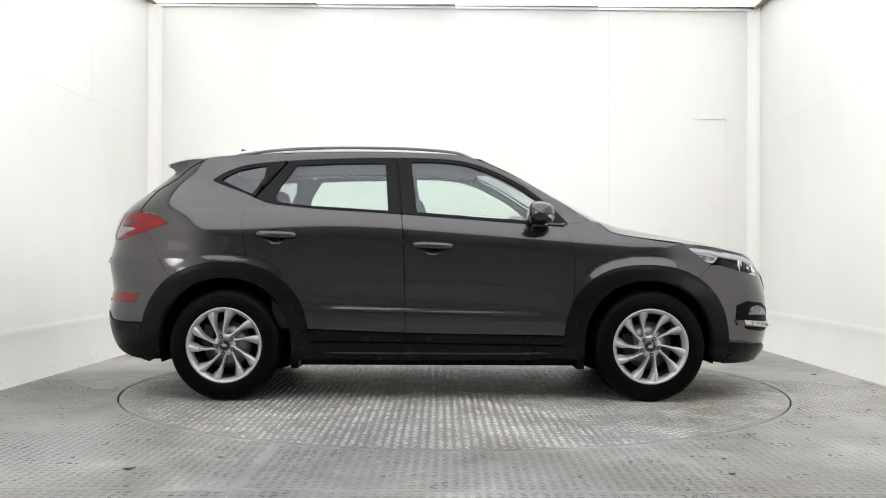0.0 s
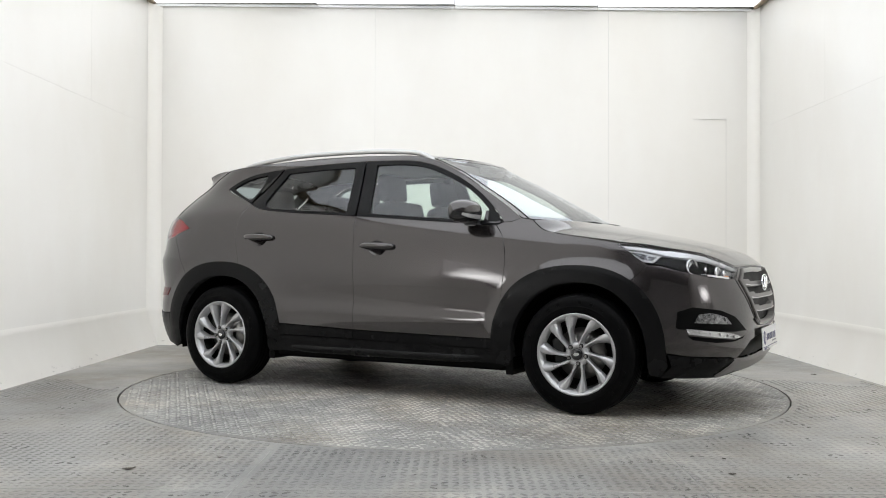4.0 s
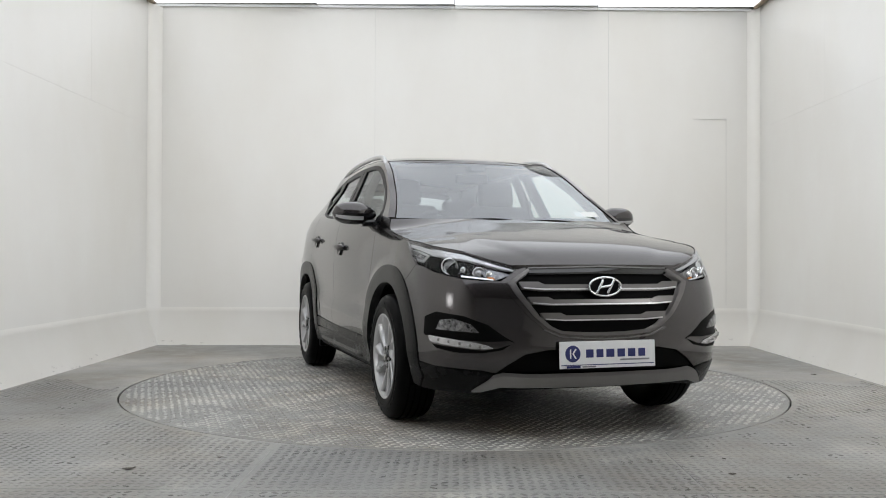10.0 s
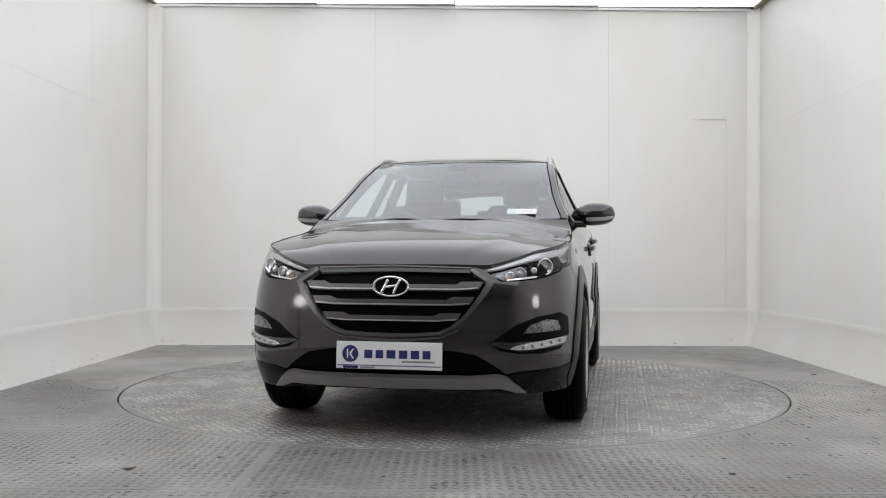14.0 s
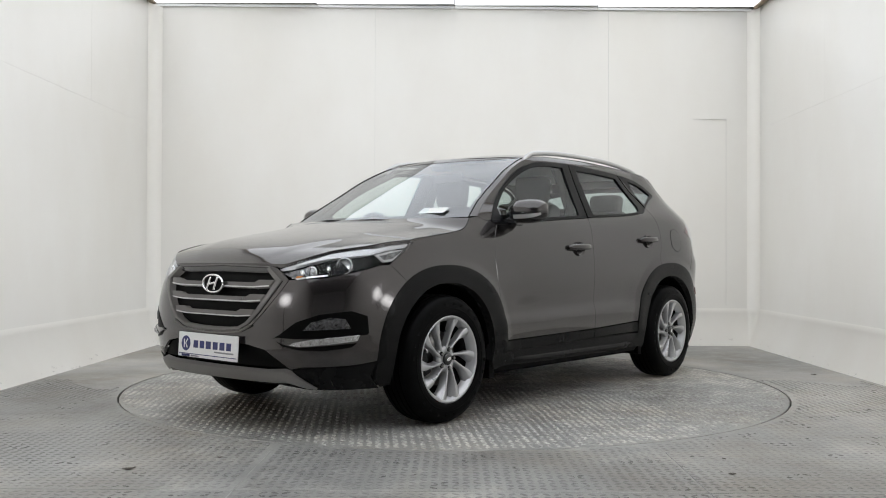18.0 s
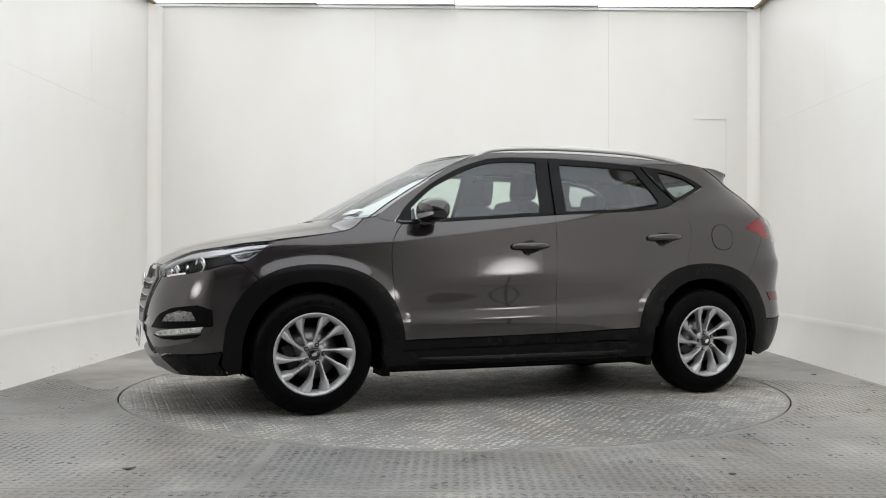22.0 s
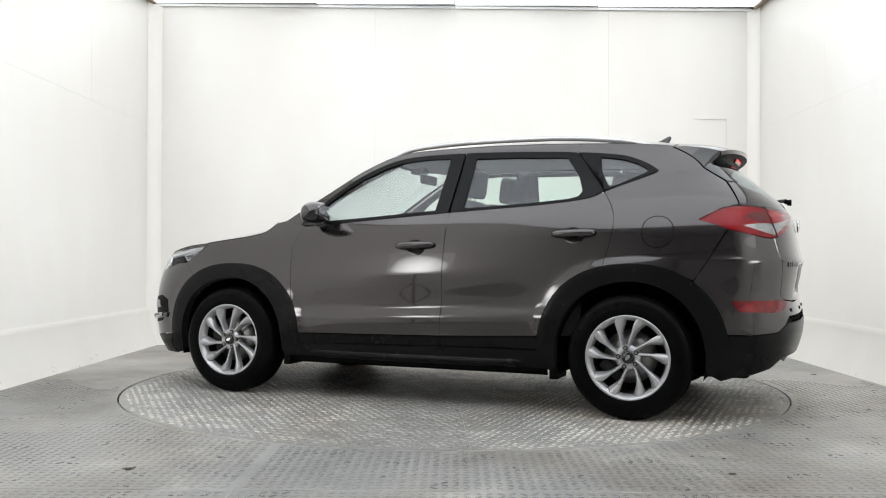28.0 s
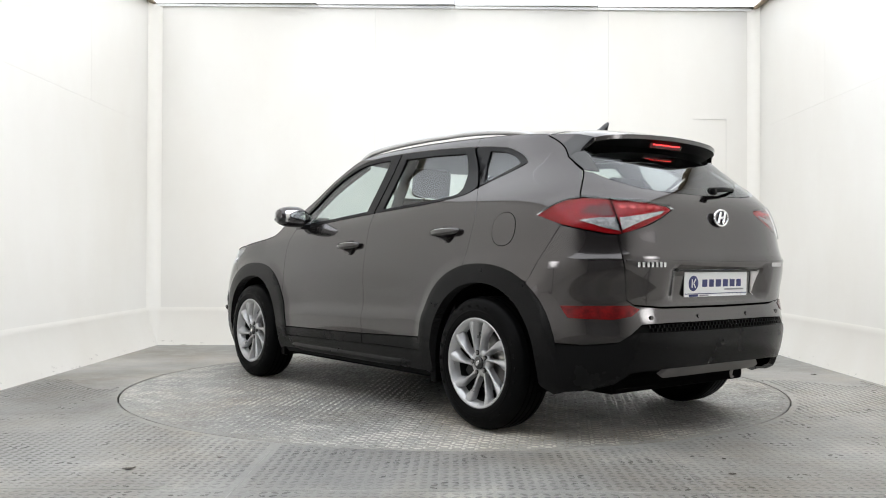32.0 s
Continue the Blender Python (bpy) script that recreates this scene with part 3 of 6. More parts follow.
def reach(a, z, front):
    w = half_width(XF if front else XR, z)
    ln = (nose(z) - XF) if front else (XR - tail(z))
    c, s = abs(math.cos(a)), abs(math.sin(a))
    n = NOSE_N if front else TAIL_N
    r = ((c / w) ** n + (s / ln) ** n) ** (-1 / n)
    x = (XF + r * s) if front else (XR - r * s)
    x0 = XF if front else XR
    r += (flare(x, z) - flare(x0, z)) * c ** 2
    if not front:
        r += 0.010 * fold(z) * 2 * c * s
    if not front:      # the hollow for the number plate
        r -= 0.048 * ease(0.43, 0.34, r * c) * ease(0.675, 0.72, z) * (1 - ease(0.835, 0.88, z))
    return r


def skin(u, z, off=0.0):
    """A point of the body's skin; u is x along the flank, and goes on as an angle round the nose and the tail."""
    def raw(u, z):
        if u > XF:
            r = reach(u - XF, z, True)
            return Vector((XF + r * math.sin(u - XF), r * math.cos(u - XF), z))
        if u < XR:
            r = reach(XR - u, z, False)
            return Vector((XR - r * math.sin(XR - u), r * math.cos(XR - u), z))
        return Vector((u, half_width(u, z), z))
    p = raw(u, z)
    if off:
        e = 0.004
        n = (raw(u, z + e) - raw(u, z - e)).cross(raw(u + e, z) - raw(u - e, z))
        if n.length > 1e-9:
            n.normalize()
            p = p + n * off
    return p


def solve(f, lo, hi):
    for _ in range(40):
        m = (lo + hi) / 2
        if f(m) > 0:
            hi = m
        else:
            lo = m
    return (lo + hi) / 2


def at_x(x, z):
    """u, z of the skin at that x."""
    if x > XF:
        return (XF + solve(lambda a: XF + reach(a, z, True) * math.sin(a) - x, 0, HP), z)
    if x < XR:
        return (XR - solve(lambda a: x - XR + reach(a, z, False) * math.sin(a), 0, HP), z)
    return (x, z)


def nose_y(y, z):
    return (XF + solve(lambda a: y - reach(a, z, True) * math.cos(a), 0, HP), z)


def tail_y(y, z):
    return (XR - solve(lambda a: y - reach(a, z, False) * math.cos(a), 0, HP), z)


def inset(poly, d):
    """Draws an outline in by d."""
    n = len(poly)
    area = sum(poly[i][0] * poly[(i + 1) % n][1] - poly[(i + 1) % n][0] * poly[i][1] for i in range(n))
    s = 1 if area > 0 else -1
    out = []
    for i in range(n):
        p, q, r = Vector(poly[i - 1]), Vector(poly[i]), Vector(poly[(i + 1) % n])
        a, b = (q - p), (r - q)
        if a.length < 1e-7 or b.length < 1e-7:
            out.append(tuple(q))
            continue
        na, nb = Vector((-a.y, a.x)).normalized() * s, Vector((-b.y, b.x)).normalized() * s
        m = na + nb
        m = m / max(0.35, m.dot(m) / 2) if m.length > 1e-6 else na
        out.append(tuple(q + m * d))
    return out


def clean(poly):
    out = []
    for p in poly:
        p = (float(p[0]), float(p[1]))
        if not out or math.hypot(p[0] - out[-1][0], p[1] - out[-1][1]) > 1e-4:
            out.append(p)
    if math.hypot(out[0][0] - out[-1][0], out[0][1] - out[-1][1]) < 1e-4:
        out.pop()
    return out


def panel(name, poly, material, parent=None, side=1, gap=0.0022, off=0.0, thick=0.016, step=0.045, label="", surf=None, true_normals=True):
    """A body panel cut to an outline in (u, z) and laid on the skin, its rim turned in by `thick`.
    true_normals: shaded by the skin's own normals, so that the cuts leave no trace in its gloss."""
    surf = surf or skin
    poly = clean(poly)
    poly = inset(poly, gap) if gap else poly
    bm = bmesh.new()
    bm.faces.new([bm.verts.new((p[0], p[1], 0)) for p in poly])
    bm.normal_update()
    if bm.faces[:][0].normal.z < 0:
        bmesh.ops.reverse_faces(bm, faces=bm.faces[:])
    us, zs = [p[0] for p in poly], [p[1] for p in poly]
    for ax, lo, hi in ((0, min(us), max(us)), (1, min(zs), max(zs))):
        k = math.floor(lo / step) + 1
        while k * step < hi - 1e-4:
            co, no = [0, 0, 0], [0, 0, 0]
            co[ax], no[ax] = k * step + 0.00013, 1
            bmesh.ops.bisect_plane(bm, geom=bm.verts[:] + bm.edges[:] + bm.faces[:], plane_co=co, plane_no=no, dist=1e-5)
            k += 1
    big = [f for f in bm.faces if len(f.verts) > 4]
    if big:
        bmesh.ops.triangulate(bm, faces=big)
    rim = [e for e in bm.edges if len(e.link_faces) == 1]
    inner = {}
    for v in bm.verts:
        inner[v] = (v.co.x, v.co.y)
    edge_uv = {v: inner[v] for e in rim for v in e.verts}
    for v, (u, z) in inner.items():
        v.co = surf(u, z, off)
    if thick:
        for e in rim:
            e.smooth = False
        ex = bmesh.ops.extrude_edge_only(bm, edges=rim)
        new_vs = [g for g in ex["geom"] if isinstance(g, bmesh.types.BMVert)]
        back = {}
        for v, (u, z) in edge_uv.items():
            back[(round(v.co.x, 6), round(v.co.y, 6), round(v.co.z, 6))] = (u, z)
        for v in new_vs:
            key = (round(v.co.x, 6), round(v.co.y, 6), round(v.co.z, 6))
            if key in back:
                v.co = surf(*back[key], off - thick)
                inner[v] = back[key]
    normals = []
    if true_normals:
        for v in bm.verts:
            n = surf(*inner[v], off + 0.01) - surf(*inner[v], off)
            normals.append((n.x, n.y * side, n.z))
    if side < 0:
        for v in bm.verts:
            v.co.y = -v.co.y
    bmesh.ops.recalc_face_normals(bm, faces=bm.faces[:])
    # faces look outwards
    if true_normals:
        bm.verts.index_update()
        turn = sum(f.calc_area() * sum(f.normal.dot(Vector(normals[v.index])) for v in f.verts) for f in bm.faces)
    else:
        f = max(bm.faces, key=lambda q: q.calc_area())
        c = f.calc_center_median()
        turn = f.normal.dot(Vector((c.x * 0.6, c.y, (c.z - 0.7) * 0.8)))
    if turn < 0:
        bmesh.ops.reverse_faces(bm, faces=bm.faces[:])
    ob = mesh_ob(name, bm, material, parent or car, label, "kept")
    if true_normals and len(normals) == len(ob.data.vertices):
        ob.data.polygons.foreach_set("use_smooth", [True] * len(ob.data.polygons))
        ob.data.normals_split_custom_set_from_vertices([Vector(n).normalized() for n in normals])
    return ob


def smooth_ob(ob):
    ob.data.polygons.foreach_set("use_smooth", [True] * len(ob.data.polygons))
    return ob


def pair(name, poly, material, **kw):
    """The panel on the left flank and its mirror on the right."""
    return [smooth_ob(panel(name, poly, material, side=s, **kw)) for s in (1, -1)]


def mirrored(poly):
    """An outline that starts and ends on the centreline of the nose, or tail, made whole across it."""
    c = XF + HP if poly[0][0] > 0 else XR - HP
    return list(poly) + [(2 * c - u, z) for u, z in reversed(poly)]


def skin2(u, z, off=0.0):
    """The skin, carried on past the centreline."""
    if u > XF + HP:
        p = skin(2 * (XF + HP) - u, z, off)
        return Vector((p.x, -p.y, p.z))
    if u < XR - HP:
        p = skin(2 * (XR - HP) - u, z, off)
        return Vector((p.x, -p.y, p.z))
    return skin(u, z, off)


def across(name, half, material, **kw):
    return smooth_ob(panel(name, mirrored(half), material, surf=skin2, **kw))


def arc(cx, cz, rx, rz, a0, a1, n=24, pw=2.0):
    out = []
    for i in range(n + 1):
        a = radians(a0 + (a1 - a0) * i / n)
        c, s = math.cos(a), math.sin(a)
        k = (abs(c) ** pw + abs(s) ** pw) ** (-1 / pw)
        out.append((cx + rx * c * k, cz + rz * s * k))
    return out


def on_skin(xz):
    return [at_x(x, z) for x, z in xz]


# window line, belt and the joints between panels, as (x, z) on the flank
BELT = [(-1.17, 1.283), (-1.07, 1.243), (-0.78, 1.210), (-0.31, 1.180), (0.27, 1.138), (0.62, 1.112), (0.80, 1.098)]
HEAD = [(-1.47, 1.405), (-1.39, 1.458), (-1.25, 1.508), (-0.99, 1.535), (-0.65, 1.551), (-0.28, 1.557), (0.02, 1.549), (0.20, 1.525), (0.38, 1.462), (0.56, 1.362), (0.72, 1.238), (0.835, 1.118)]
SCREEN = [(0.17, 1.568), (0.264, 1.542), (0.447, 1.460), (0.63, 1.350), (0.813, 1.237), (0.945, 1.144)]
EAVE = [(0.17, 1.568), (0.0, 1.586), (-0.5, 1.600), (-1.0, 1.590), (-1.35, 1.572), (-1.54, 1.553)]
HOODLINE = [(1.02, 1.130), (1.10, 1.068), (1.22, 1.040), (1.38, 1.018), (1.54, 0.998)]
F_OUT = arc(1.315, 0.345, 0.525, 0.515, 2, 178, 28, 2.35)
F_IN = arc(1.330, 0.345, 0.405, 0.415, -6, 186, 28, 2.15)
R_OUT = arc(-1.340, 0.345, 0.535, 0.525, 0, 180, 28, 2.3)
R_IN = arc(-1.335, 0.345, 0.415, 0.422, -8, 188, 28, 2.15)
F_CUT, R_CUT = arc(1.315, 0.345, 0.508, 0.498, 2, 178, 28, 2.35), arc(-1.340, 0.345, 0.518, 0.508, 0, 180, 28, 2.3)
belt, head, screen, eave, hoodline = (curve(c, 6) for c in (BELT, HEAD, SCREEN, EAVE, HOODLINE))
SEAM_B = curve([(-0.27, 1.555), (-0.232, 1.18), (-0.212, 0.85), (-0.205, 0.58), (-0.202, 0.385)], 6)
SEAM_F = curve([(0.79, 1.100), (0.845, 1.02), (0.868, 0.90), (0.858, 0.70), (0.845, 0.56)], 6)
SEAM_R = curve([(-1.175, 1.283), (-1.225, 1.20), (-1.245, 1.11), (-1.225, 0.98), (-1.195, 0.885)], 6)
GATE = [(-1.585, 1.50), (-1.705, 1.418), (-1.83, 1.335), (-1.91, 1.20)]


def between(line, ax, lo, hi):
    return [p for p in line if lo - 1e-6 <= p[ax] <= hi + 1e-6]


def near(line, ax, v):
    """The point of a line where its coordinate ax is v."""
    for p, q in zip(line, line[1:]):
        if (p[ax] - v) * (q[ax] - v) <= 0 and p[ax] != q[ax]:
            t = (v - p[ax]) / (q[ax] - p[ax])
            return (p[0] + (q[0] - p[0]) * t, p[1] + (q[1] - p[1]) * t)
    return min(line, key=lambda p: abs(p[ax] - v))


# ---- dark inner shell behind the joints
def inner_shell():
    rows = []
    for i in range(60):
        u = XR - HP + (XF - XR + 2 * HP) * i / 59
        top = 1.02 - 0.24 * ease(1.15, 1.6, u) - 0.12 * ease(-1.4, -1.8, u)
        rows.append([tuple(skin(u, 0.62 + (top - 0.62) * k / 4, -0.04)) for k in range(5)] if abs(u) > 1.9 else [tuple(skin(u, 0.88 + (top - 0.88) * k / 4, -0.03)) for k in range(5)])
    bm = sheet(rows)
    bm2 = sheet([[(x, -y, z) for x, y, z in r] for r in rows])
    me = bpy.data.meshes.new("tmp")
    bm2.to_mesh(me)
    bm.from_mesh(me)
    bm2.free()
    bpy.data.meshes.remove(me)
    # door inners and sills between the wheels
    for s in (1, -1):
        r2 = [[(x, s * (half_width(x, z) - 0.03), z) for z in (0.22, 0.40, 0.6, 0.8, 1.0, 1.09)] for x in [-0.86 + 1.765 * i / 16 for i in range(17)]]
        b3 = sheet(r2)
        me = bpy.data.meshes.new("tmp")
        b3.to_mesh(me)
        bm.from_mesh(me)
        b3.free()
        bpy.data.meshes.remove(me)
    part("inner_shell", bm, M_SHELL, car, "dark sealed structure behind the panels", True)


inner_shell()

# ---- doors
front_door = [near(belt, 0, -0.2315)] + between(belt, 0, -0.22, 0.78) + SEAM_F + [(0.825, 0.47), (0.812, 0.412)] + [(0.4, 0.418), (0.0, 0.424), (-0.2035, 0.428)] + [p for p in reversed(SEAM_B) if 0.43 < p[1] < 1.17]
arch_r = [p for p in R_CUT if p[0] > -1.17 and p[1] > 0.43] + [(-1.190, 0.842)]
rear_door = [near(belt, 0, -1.165)] + between(belt, 0, -1.15, -0.24) + [near(belt, 0, -0.2325)] + [p for p in SEAM_B if 0.43 < p[1] < 1.17] + [(-0.2035, 0.428), (-0.5, 0.438), (-0.80, 0.448)] + arch_r + list(reversed(SEAM_R[1:]))
DOORS = {}
for nm, poly, lab in (("front_door", front_door, ""), ("rear_door", rear_door, "")):
    for ob, s in zip(pair(nm, poly, M_PAINT, step=0.02), (1, -1)):
        DOORS[nm, s] = ob
# black foot strips on the doors
for nm, poly in (("front_door", [(-0.2015, 0.424), (0.4, 0.414), (0.812, 0.408), (0.800, 0.352), (0.3, 0.360), (-0.2015, 0.368)]),
                 ("rear_door", [(-0.2045, 0.424), (-0.5, 0.434), (-0.80, 0.444), (-0.822, 0.372), (-0.5, 0.372), (-0.2045, 0.368)])):
    for s in (1, -1):
        smooth_ob(panel("door_cladding", poly, M_CLAD, DOORS[nm, s], s, off=0.004, label="dark grey plastic strip"))
# sills
pair("sill", [(-0.86, 0.366), (-0.2, 0.362), (0.80, 0.346), (0.86, 0.300), (0.88, 0.262), (0.75, 0.265), (-0.72, 0.262), (-0.90, 0.262)], M_CLAD, off=0.006, thick=0.05, label="dark grey plastic sill")
pair("sill_foot", [(-0.88, 0.258), (0.0, 0.260), (0.88, 0.258), (0.84, 0.225), (-0.84, 0.225)], M_BLACK, off=-0.02, thick=0.08)

for s in (1, -1):
    pts = [(x, s * (half_width(0.0, 0.30) - 0.018 - 0.02 * ease(0.6, 0.85, abs(x))), 0.285 + 0.012 * ease(0.5, 0.85, abs(x))) for x in [-0.84 + 0.07 * i for i in range(25)]]
    part("side_skirt", tube(pts, [0.014 + 0.020 * (1 - ease(0.70, 0.85, abs(p[0]))) for p in pts], 14, 0.9), M_CLAD, car, "rounded dark grey side skirt", True)

# ---- front wings, rear quarters
wing = SEAM_F[::-1][:-1] + [(0.79, 1.104), (0.835, 1.118), (0.89, 1.122), (0.945, 1.144), (1.02, 1.130)] + hoodline[1:] + on_skin([(1.57, 0.985), (1.66, 0.912), (1.735, 0.862)]) + on_skin([(1.66, 0.79), (1.615, 0.745)])
arch_f = [p for p in F_CUT if p[0] < 1.60 and p[1] > 0.56]
wing = wing + on_skin([p for p in arch_f])
pair("front_wing", wing, M_PAINT, step=0.022)
quarter = SEAM_R[::-1] + on_skin([(-1.25, 1.315), (-1.38, 1.362), (-1.455, 1.392)]) + on_skin([(-1.47, 1.405), (-1.43, 1.435), (-1.39, 1.458), (-1.32, 1.487), (-1.25, 1.508)]) + on_skin([(-1.12, 1.524), (-0.99, 1.535)])
quarter += on_skin([(-0.99, 1.586)] + [p for p in eave if -1.63 < p[0] < -1.0] + [(-1.64, 1.52)]) + on_skin(GATE[1:]) + on_skin([(-1.82, 1.175), (-1.71, 1.113), (-1.80, 1.085), (-1.86, 1.062), (-1.69, 0.78)])
quarter += on_skin([p for p in reversed(R_CUT) if -1.62 < p[0] < -1.20 and p[1] > 0.5] + [(-1.192, 0.842)])
pair("rear_quarter_panel", quarter, M_PAINT, step=0.022)

# ---- pillars and window frames
roof_side = [p for p in head if p[0] >= -0.99 - 1e-6] + [(0.89, 1.122), (0.945, 1.144)] + screen[::-1][1:] + [p for p in eave if -0.99 < p[0] < 0.16] + [(-0.99, 1.586)]
pair("roof_side_frame", roof_side, M_PAINT, step=0.035)


def glazing():
    """Black frames as rings between the window line and each pane, and the panes."""
    hd = [p for p in head]
    fr_front = [near(belt, 0, -0.225)] + between(belt, 0, -0.22, 0.80) + [(0.83, 1.112)] + [p for p in hd[::-1] if -0.26 < p[0] < 0.83] + [(-0.268, 1.556)]
    fr_rear = [(-1.165, 1.290)] + between(belt, 0, -1.15, -0.24) + [near(belt, 0, -0.236), (-0.274, 1.556)] + [p for p in hd[::-1] if -0.98 < p[0] < -0.28] + [(-0.975, 1.534)]
    fr_q = [(-1.175, 1.290), (-0.985, 1.534)] + [p for p in hd[::-1] if -1.47 < p[0] < -0.99] + [(-1.47, 1.402), (-1.40, 1.370), (-1.28, 1.325)]
    g_front = curve([(-0.175, 1.523), (0.0, 1.522), (0.185, 1.500), (0.37, 1.434), (0.555, 1.335), (0.715, 1.205)], 5) + [(0.725, 1.15), (0.73, 1.128), (0.3, 1.156), (-0.135, 1.190)]
    g_rear = [(-0.345, 1.515), (-0.62, 1.513), (-0.925, 1.500), (-1.01, 1.38), (-1.045, 1.29), (-1.025, 1.258), (-0.98, 1.246), (-0.78, 1.226), (-0.318, 1.198)]
    g_q = curve([(-1.415, 1.402), (-1.35, 1.446), (-1.25, 1.480), (-1.125, 1.497)], 5) + [(-1.135, 1.42), (-1.185, 1.328), (-1.20, 1.312), (-1.28, 1.342)]
    for nm, frame_poly, glass_poly, mat, owner in (("window_frame", fr_front, g_front, M_GLASS, "front_door"), ("window_frame", fr_rear, g_rear, M_GLASS, "rear_door"), ("quarter_window", fr_q, g_q, M_GLASSDARK, None)):
        fp, gp = clean(on_skin(frame_poly)), clean(on_skin(glass_poly))
        for s in (1, -1):
            own = DOORS[owner, s] if owner else car
            bm = bmesh.new()
            edges = []
            for loop in (inset(fp, 0.003), gp):
                vs = [bm.verts.new((p[0], p[1], 0)) for p in loop]
                edges += [bm.edges.new((vs[i], vs[(i + 1) % len(vs)])) for i in range(len(vs))]
            bmesh.ops.triangle_fill(bm, edges=edges, use_beauty=True)
            for k in range(int(-1.5 / 0.06), int(0.9 / 0.06)):
                bmesh.ops.bisect_plane(bm, geom=bm.verts[:] + bm.edges[:] + bm.faces[:], plane_co=(k * 0.06 + 0.001, 0, 0), plane_no=(1, 0, 0), dist=1e-5)
            for k in range(18, 27):
                bmesh.ops.bisect_plane(bm, geom=bm.verts[:] + bm.edges[:] + bm.faces[:], plane_co=(0, k * 0.06, 0), plane_no=(0, 1, 0), dist=1e-5)
            rim = [e for e in bm.edges if len(e.link_faces) == 1]
            for e in rim:
                e.smooth = False
            ex = bmesh.ops.extrude_edge_only(bm, edges=rim)
            low = {g for g in ex["geom"] if isinstance(g, bmesh.types.BMVert)}
            for v in bm.verts:
                p = skin(v.co.x, v.co.y, -0.014 if v in low else 0.001)
                v.co = (p.x, p.y * s, p.z)
            bmesh.ops.recalc_face_normals(bm, faces=bm.faces[:])
            fr_ob = mesh_ob(nm, bm, M_TRIM, own, "satin black window frame", True)
            smooth_ob(panel("glass", inset(gp, -0.004), mat, fr_ob if not owner else own, s, gap=0, off=-0.009, thick=0.0, step=0.08, label="clear side glass"))


glazing()
# the dark pillars behind the frames
pair("pillar_cover", [(-0.285, 1.20), (-0.185, 1.19), (-0.225, 1.545), (-0.325, 1.545)], M_TRIM, gap=0, off=-0.016, thick=0, label="satin black pillar cover")
pair("pillar_cover", on_skin([(-1.215, 1.305), (-1.13, 1.285), (-0.945, 1.525), (-1.045, 1.520)]), M_TRIM, gap=0, off=-0.016, thick=0, label="satin black pillar cover")


# ---- bonnet, windscreen, roof
def edge_pts(line):
    return [skin(*at_x(x, z)) for x, z in line]


HOOD_TIP = [(1.57, 0.990), (1.70, 0.978), (1.82, 0.957)]
hood_edge = [Vector(p) for p in edge_pts(hoodline)] + [Vector(p) for p in edge_pts(HOOD_TIP)] + [Vector(p) for p in [skin(*nose_y(y, z)) for y, z in ((0.66, 0.925), (0.56, 0.888), (0.47, 0.862))]]
hood_edge = [Vector(p) for p in curve(hood_edge, 3)]
hood_mid = spline([(0.0, 1.130), (0.12, 1.103), (0.25, 1.075), (0.5, 1.022), (0.75, 0.957), (0.9, 0.906), (1.0, 0.866)])
hood_mid_x = spline([(0.0, 1.215), (0.5, 1.735), (0.85, 2.07), (1.0, 2.150)])


def bonnet(v0=1.0, off=0.0, n=18):
    rows = []
    ln = [0.0]
    for a, b in zip(hood_edge, hood_edge[1:]):
        ln.append(ln[-1] + (b - a).length)
    for i, e in enumerate(hood_edge):
        s = ln[i] / ln[-1]
        cx, cz = hood_mid_x(s), hood_mid(s)
        row = []
        for k in range(-n, n + 1):
            v = k / n * v0
            av = abs(v)
            x = cx + (e.x - cx) * av ** 2.2
            y = e.y * v
            z = cz + (e.z - cz) * av ** 2.6
            # raised middle with a crease each side, running in towards the grille
            cr = 0.82 - 0.26 * s
            z += 0.006 * ease(cr + 0.04, cr - 0.06, av) * ease(0, 0.15, s) * (1 - ease(0.75, 1.0, s)) if av < cr + 0.04 else 0
            row.append((x, y, z + off))
        rows.append(row)
    return rows


bm = sheet(bonnet(0.997), 0.02, (0, 0, -1))
part("bonnet", bm, M_PAINT, car, "", True)

for s in (1, -1):
    part("bonnet_joint", tube([(p.x, s * (p.y - 0.001), p.z + 0.0015) for p in hood_edge[:-6]], 0.0018, 6), M_SHELL, car, "dark shut line round the bonnet", True)

screen_edge = [Vector(p) for p in edge_pts(screen)]   # from the roof down to the cowl


def screen_rows(v0=1.0, off=0.0, n=12, t0=0.0, t1=1.0):
    rows = []
    m = len(screen_edge) - 1
    for i in range(25):
        t = t0 + (t1 - t0) * i / 24
        j = min(int(t * m), m - 1)
        e = screen_edge[j].lerp(screen_edge[j + 1], t * m - j)
        cx, cz = 0.36 + (1.220 - 0.36) * t, 1.572 + (1.120 - 1.572) * t + 0.006 * math.sin(math.pi * t)
        row = []
        for k in range(-n, n + 1):
            v = k / n * v0
            av = abs(v)
            row.append((cx + (e.x - cx) * av ** 2.0 + off * 0.5, e.y * v, cz + (e.z - cz) * av ** 2.6 + off))
        rows.append(row)
    return rows


